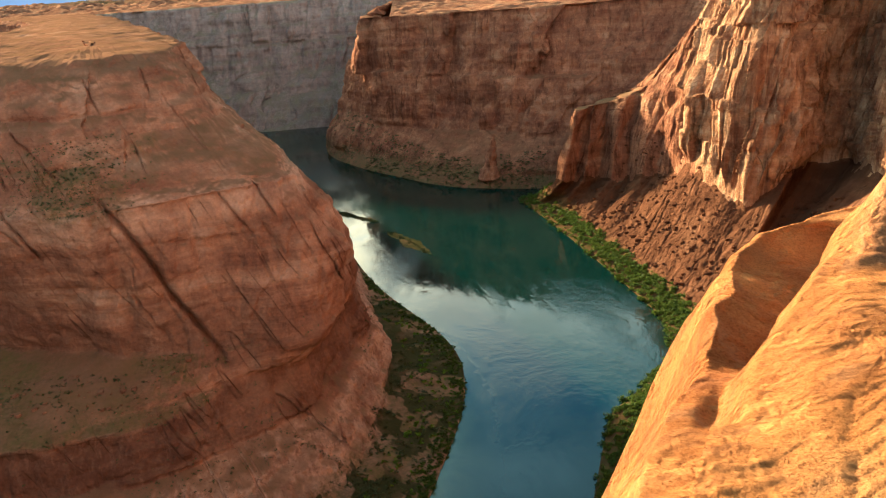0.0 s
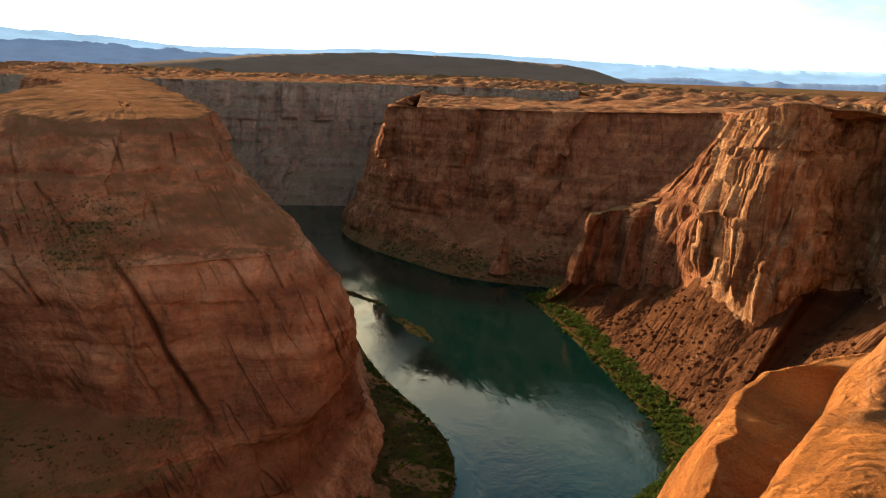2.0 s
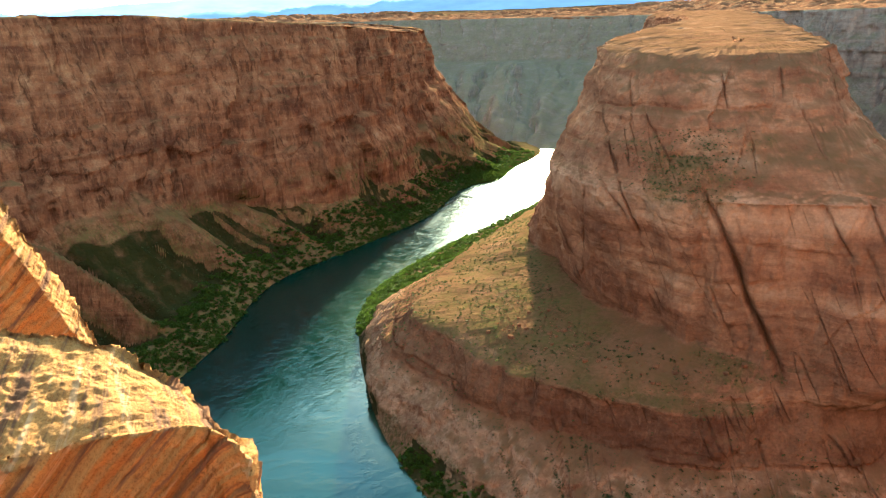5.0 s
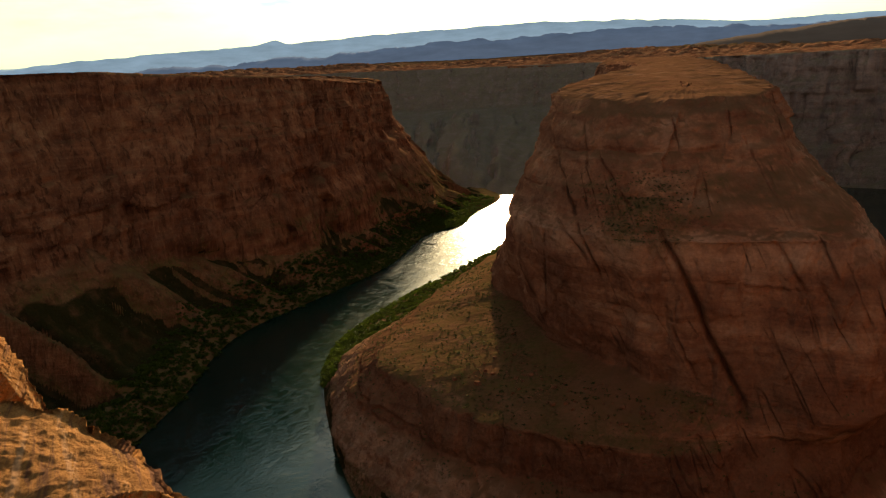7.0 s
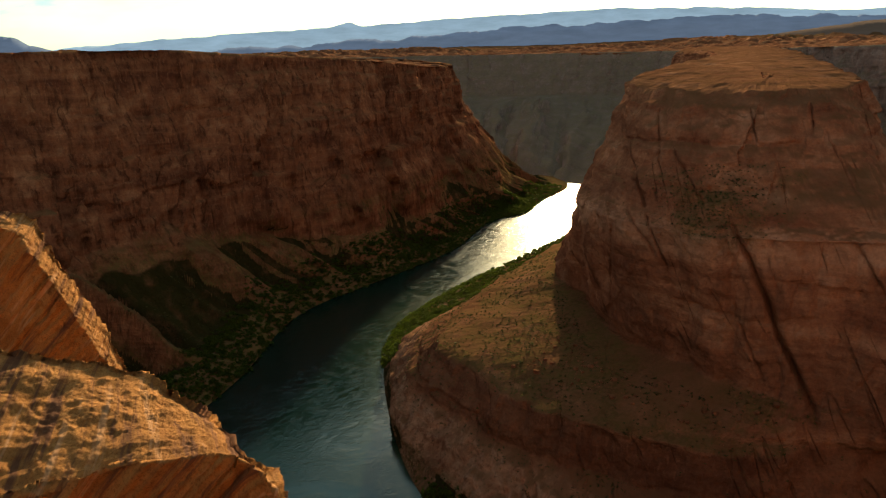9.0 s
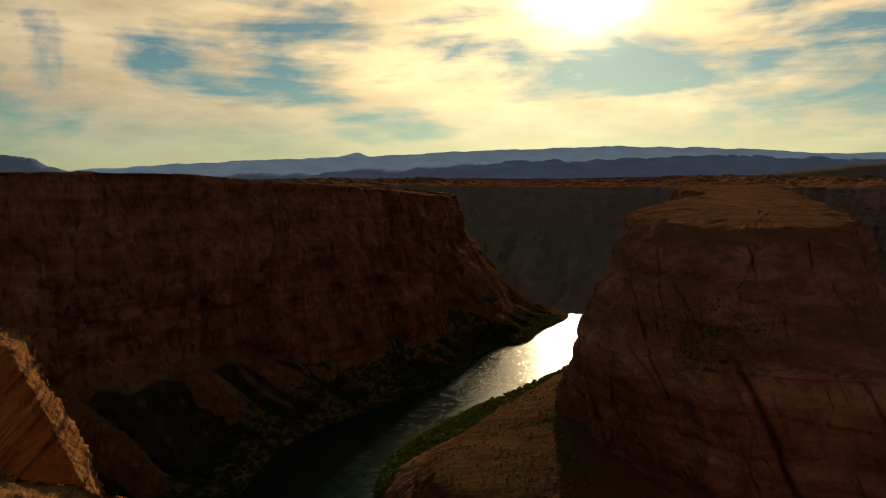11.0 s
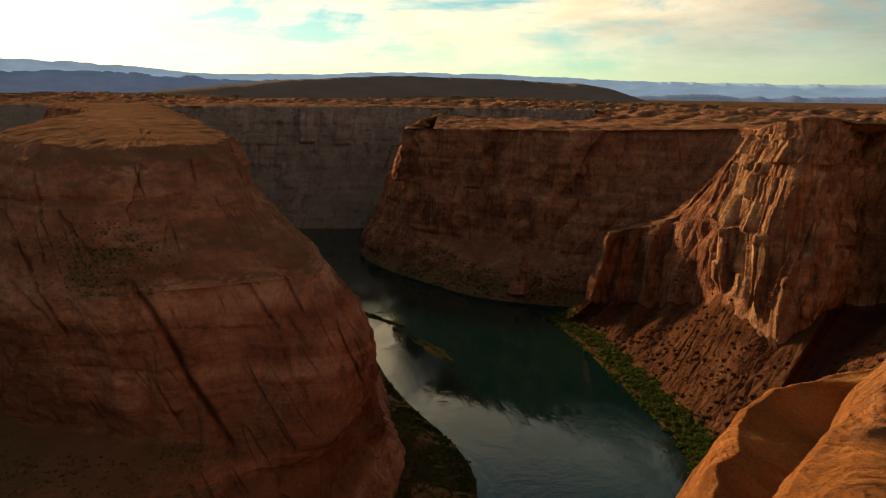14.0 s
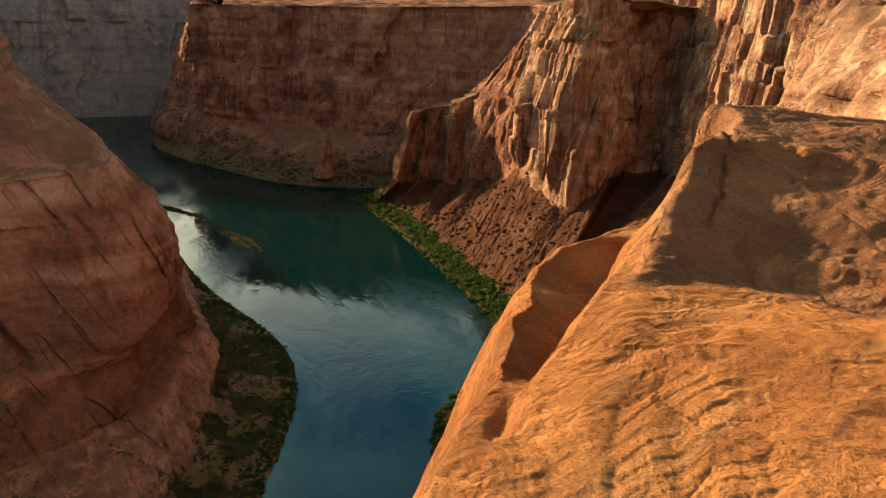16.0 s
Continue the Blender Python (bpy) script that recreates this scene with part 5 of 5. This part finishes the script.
def foliage(places, per, size):
    """Leaf sprays for shrubs at (x, y, z, radius): an uneven heap of small blades round each."""
    verts, n = [], 0
    for x, y, z, r in places:
        k = max(10, int(per * dice.uniform(0.7, 1.3)))
        way = dice.normal(size=(k, 3))
        way /= np.linalg.norm(way, axis=1, keepdims=True)
        way[:, 2] = np.abs(way[:, 2])
        lobes = dice.normal(size=(4, 3)) * 0.35 * r
        lobes[:, 2] = np.abs(lobes[:, 2]) * 0.7
        mid = lobes[dice.integers(0, 4, k)] + way * r * dice.uniform(0.25, 0.75, (k, 1)) * (1, 1, 0.85)
        a, b = dice.normal(size=(k, 3)), dice.normal(size=(k, 3))
        blade = size * r * dice.uniform(0.6, 1.4, (k, 1))
        tri = np.stack([mid + a * blade * 0.5, mid + b * blade * 0.5, mid - (a + b) * blade * 0.45], 1)
        verts.append(tri.reshape(-1, 3) + (x, y, z))
    v = np.concatenate(verts)
    return v, np.arange(len(v)).reshape(-1, 3)


def thicket(name, places, mat, label, per=60, size=0.32, category="shrubs"):
    if places:
        v, f = foliage(places, per, size)
        solid(name, mesh_from(name, v, f, soft=False), mat, label, category, "stuff")


def along(points, a, b, count, reach, surface, radius, low=-301, high=-225, power=1.0, clump=40.0):
    """Places beside a shore line: count of them between two of its stations, up to reach metres inland (its sign picks the side)."""
    line = spline(points, 60 * (len(points) - 1) + 1)
    out = []
    while len(out) < count:
        k = int(dice.uniform(a * 60, b * 60))
        p, q = line[k], line[min(k + 1, len(line) - 1)]
        t = (q - p) / (np.linalg.norm(q - p) + 1e-9)
        d = reach * dice.uniform(0, 1) ** power
        x, y = p[0] - t[1] * d + dice.normal() * 2, p[1] + t[0] * d + dice.normal() * 2
        if clump and noise.noise(Vector((x / clump, y / clump, reach))) < dice.uniform(-0.5, 0.15):
            count -= 0.5
            continue
        z, up = surface.height(x, y)
        if z is None or not low < z < high:
            count -= 0.25
            continue
        out.append((x, y, max(z, WATER_Z) - 0.2, dice.uniform(*radius)))
    return out


SHORE_RIGHT = [(330, 990), (190, 1060), (104, 1030), (129, 925), (150, 825), (165, 742), (174, 688), (184, 630), (183, 592), (168, 547), (136, 503), (100, 455), (60, 330)]
SHORE_LEFT = [(-520, 165), (-612, 318), (-722, 460), (-756, 640), (-786, 780), (-866, 945), (-862, 1035), (-900, 1128), (-976, 1319)]
SHORE_MESA = [(-222, 1660), (-208, 1420), (-142, 1281), (-68, 1191), (6, 1114), (86, 1080), (170, 1062)]
thicket("bank_thicket", along(SHORE_RIGHT, 2, 12, 2000, 34, on_right, (1.6, 3.8), power=0.6, clump=0), LEAF, "dense green tamarisk thicket along the waterline")
thicket("bank_thicket", along(SHORE_IN, 7, 11.0, 1300, 12, on_butte, (0.8, 2.4), power=1.3, clump=14), LEAF, "green waterside shrubs round the inner bank")
thicket("bank_scrub", along(SHORE_IN, 6, 11.5, 2100, 60, on_butte, (0.9, 2.3), high=-284, clump=25), LEAF_DRY, "olive scrub scattered over the sandy inner bank", 36)
thicket("bank_thicket", along(SHORE_IN, 5.25, 7.2, 950, 46, on_butte, (0.9, 3.8), high=-286, power=0.9, clump=15), LEAF, "dark trees and shrubs crowding the river bank")
thicket("bank_thicket", along(SHORE_IN, 5.3, 10.5, 420, 40, on_butte, (0.8, 2.6), high=-288, power=0.8, clump=20), LEAF_BRIGHT, "yellow-green shrubs among the trees of the bank")
thicket("reed_bank", along(SHORE_IN, 2.6, 4.3, 900, 16, on_butte, (1.2, 2.4), power=1.2, clump=0), LEAF_BRIGHT, "bright green reeds on the sunlit point of the bank")
thicket("bank_thicket", along(SHORE_IN, 1.6, 4.3, 1900, 70, on_butte, (1.6, 3.4), high=-284, clump=0), LEAF, "dark green brush behind the reeds")
thicket("bank_thicket", along(SHORE_LEFT, 0.6, 7.8, 4200, 58, on_left, (1.8, 4.2), power=1.0, clump=0), LEAF, "dark green shrubs under the west wall")
thicket("bank_scrub", along(SHORE_LEFT, 0.4, 7, 2000, 130, on_left, (0.8, 2.0), clump=30), LEAF_DRY, "dry brush dotted over the talus", 24)
thicket("bank_scrub", along(SHORE_MESA, 0.2, 5.8, 1500, 60, on_mesa, (1.4, 3.0), power=0.8, clump=40), LEAF_DRY, "olive scrub on the far bank", 30)


def sage(count):
    out = []
    while len(out) < count:
        x, y = dice.uniform(-560, -60), dice.uniform(330, 640)
        z, up = on_butte.height(x, y)
        if z is not None and -268 < z < -190 and up > 0.6 and noise.noise(Vector((x / 30, y / 30, 3))) > dice.uniform(-0.6, 0.4):
            out.append((x, y, z - 0.1, dice.uniform(0.5, 1.3)))
        else:
            count -= 0.05
    return out


thicket("sagebrush", sage(3600), LEAF_DRY, "low sagebrush speckling the terrace", 16, 0.45)


def down_joints():
    """Bushes rooted in the joints of the lower cliff."""
    out = []
    for a, b, width, depth in CLEFTS:
        for _ in range(130 if a[2] < -230 else 0):
            t = dice.uniform(-0.15, 1.25)
            x, y = a[0] + (b[0] - a[0]) * t + dice.normal() * 0.8, a[1] + (b[1] - a[1]) * t + dice.normal() * 0.8
            z, up = on_butte.height(x, y)
            if z is not None and -296 < z < -235:
                out.append((x, y, z - 0.1, dice.uniform(0.35, 1.0)))
    return out


def brow_scrub(count):
    out = []
    for _ in range(count):
        a, r = radians(dice.normal(-26.5, 2.2)), dice.uniform(440, 520)
        x, y = r * math.sin(a), r * math.cos(a)
        z, up = on_butte.height(x, y)
        if z is not None and -116 < z < -78:
            out.append((x, y, z - 0.1, dice.uniform(0.3, 1.0)))
    return out


thicket("joint_bushes", down_joints(), LEAF_DRY, "dark bushes rooted down the joints of the lower cliff", 24, 0.4)
def slope_scrub(count):
    out = []
    for _ in range(count):
        x, y = dice.uniform(-560, -70), dice.uniform(290, 520)
        z, up = on_butte.height(x, y)
        if z is not None and -291 < z < -250 and noise.noise(Vector((x / 14, y / 14, 8))) > dice.uniform(-0.5, 0.5):
            out.append((x, y, z - 0.05, dice.uniform(0.22, 0.7)))
    return out


thicket("slope_scrub", slope_scrub(9000), LEAF_DRY, "small dry shrubs dotted over the crumbled lower slope", 12, 0.5)
thicket("ledge_scrub", brow_scrub(1700), LEAF_DRY, "dark scrub on the bench below the butte's brow", 20, 0.42)


def boulders(name, places, mat, label, seed, single, one):
    """Angular fallen blocks, each of its own shape, at (x, y, z, radius): the largest are things of their own, the rest one scatter."""
    base = bmesh.new()
    bmesh.ops.create_icosphere(base, subdivisions=2, radius=1.0)
    v0 = np.array([v.co[:] for v in base.verts])
    f0 = np.array([[v.index for v in f.verts] for f in base.faces])
    base.free()
    verts, faces = [], []
    for k, (x, y, z, r) in enumerate(sorted(places, key=lambda p: -p[3])):
        v = np.clip(v0 * dice.uniform(0.7, 1.3, 3), -0.72, 0.72) * (1.3, 1.15, 0.95)
        v = v + 0.16 * np.stack([smooth_noise(v0 * 1.7 + 11 * k + 40 * j, seed) for j in range(3)], 1)
        a = dice.uniform(0, 6.28)
        turn = np.array([[math.cos(a), -math.sin(a), 0], [math.sin(a), math.cos(a), 0], [0, 0, 1]])
        v = v @ turn.T * r
        if k < single:
            ob = solid("boulder", mesh_from("boulder", v, f0, soft=False), mat, one, "boulder", "", name)
            ob.location = (x, y, z + 0.2 * r)
        else:
            faces.append(f0 + len(v0) * len(verts))
            verts.append(v + (x, y, z + 0.25 * r))
    solid(name, mesh_from(name, np.concatenate(verts), np.concatenate(faces), soft=False), mat, label, "boulders", "stuff")


def strewn(surface, box, low, high, count, big, seed):
    out = []
    x0, x1, y0, y1 = box
    while len(out) < count:
        x, y = dice.uniform(x0, x1), dice.uniform(y0, y1)
        z, up = surface.height(x, y)
        if z is not None and low < z < high and noise.noise(Vector((x / 35, y / 35, seed))) > dice.uniform(-0.7, 0.3):
            out.append((x, y, z, 0.5 + big * dice.uniform(0, 1) ** 5))
        else:
            count -= 0.05
    return out


boulders("talus_boulders", strewn(on_right, (120, 350, 520, 950), -290, -200, 1900, 2.2, 5), ROCK_TALUS, "fallen sandstone blocks strewn down the rubble slope", 3, 80, "angular brown sandstone block fallen on the rubble slope")
boulders("terrace_boulders", strewn(on_butte, (-330, -90, 380, 500), -228, -190, 220, 1.6, 9), ROCK_BUTTE, "fallen blocks below the butte's cliff", 5, 30, "reddish sandstone block fallen below the butte's cliff")


# ---- gravel bars in the river ----
def gravel_bar(name, points, width, label):
    line = spline(points, 90)
    across = np.linspace(-1, 1, 17)
    t = np.gradient(line, axis=0)
    t /= np.linalg.norm(t, axis=1, keepdims=True)
    side = np.stack([-t[:, 1], t[:, 0]], 1)
    taper = np.sin(np.linspace(0, math.pi, 90)) ** 0.7
    q = np.stack([line[:, 0] / 9.0, line[:, 1] / 9.0, 0 * line[:, 0]], 1)
    w = width * taper * (1 + 0.5 * fbm(q, 3, 0.5, 3))
    xy = line[None] + across[:, None, None] * side[None] * w[None, :, None]
    p = np.stack([xy[:, :, 0].ravel() / 6, xy[:, :, 1].ravel() / 6, np.zeros(17 * 90)], 1)
    z = WATER_Z - 0.5 + (1.1 + 0.4 * fbm(p, 3, 0.5, 9).reshape(17, 90)) * (1 - across[:, None] ** 2) * taper[None]
    solid(name, grid_mesh(name, np.concatenate([xy, z[:, :, None]], 2), np.full(z.shape, 1.0)), ROCK_BUTTE, label, "gravel bar")
    tops = [(x + dice.normal() * 2, y + dice.normal() * 2, WATER_Z, dice.uniform(0.6, 1.6)) for x, y in line[8:-8] for _ in range(3)]
    thicket("bar_weeds", tops, LEAF_DARK, "dark green weeds on the gravel bar", 26)


gravel_bar("gravel_bar_upper", [(-158, 1040), (-128, 1000), (-98, 972), (-80, 952)], 10, "low weedy gravel bar in the river")
gravel_bar("gravel_bar_lower", [(-75, 920), (-54, 893), (-34, 858), (-4, 803)], 12, "low weedy gravel bar in the river")


# ---- camp on the sandy bank ----
def tent():
    bm = bmesh.new()
    ring = [(-1.6, -1.3, 0), (1.6, -1.3, 0), (1.6, 1.3, 0), (-1.6, 1.3, 0)]
    low = [bm.verts.new(c) for c in ring]
    eave = [bm.verts.new((0.92 * x, 0.92 * y, 1.5)) for x, y, _ in ring]
    peak = [bm.verts.new((-1.2, 0, 2.3)), bm.verts.new((1.2, 0, 2.3))]
    for k in range(4):
        bm.faces.new((low[k], low[(k + 1) % 4], eave[(k + 1) % 4], eave[k]))
    bm.faces.new((eave[0], eave[1], peak[1], peak[0]))
    bm.faces.new((eave[2], eave[3], peak[0], peak[1]))
    bm.faces.new((eave[1], eave[2], peak[1]))
    bm.faces.new((eave[3], eave[0], peak[0]))
    me = bpy.data.meshes.new("tent")
    bm.to_mesh(me)
    bm.free()
    mat, n, where = material("white_canvas")
    finish(n, n.mix(n.noise(where, 1.2, 4.0), (0.66, 0.64, 0.60), (0.82, 0.81, 0.78)), 0.8, n.noise(where, 3.0, 3.0), 0.03)
    me.materials.append(mat)
    ob = tagged(new("tent", me), "small white canvas tent among bank shrubs", "tent")
    x, y = -214, 299
    ob.location = (x, y, on_butte.height(x, y)[0] - 0.1)
    ob.rotation_euler = (0, 0, 0.5)


tent()
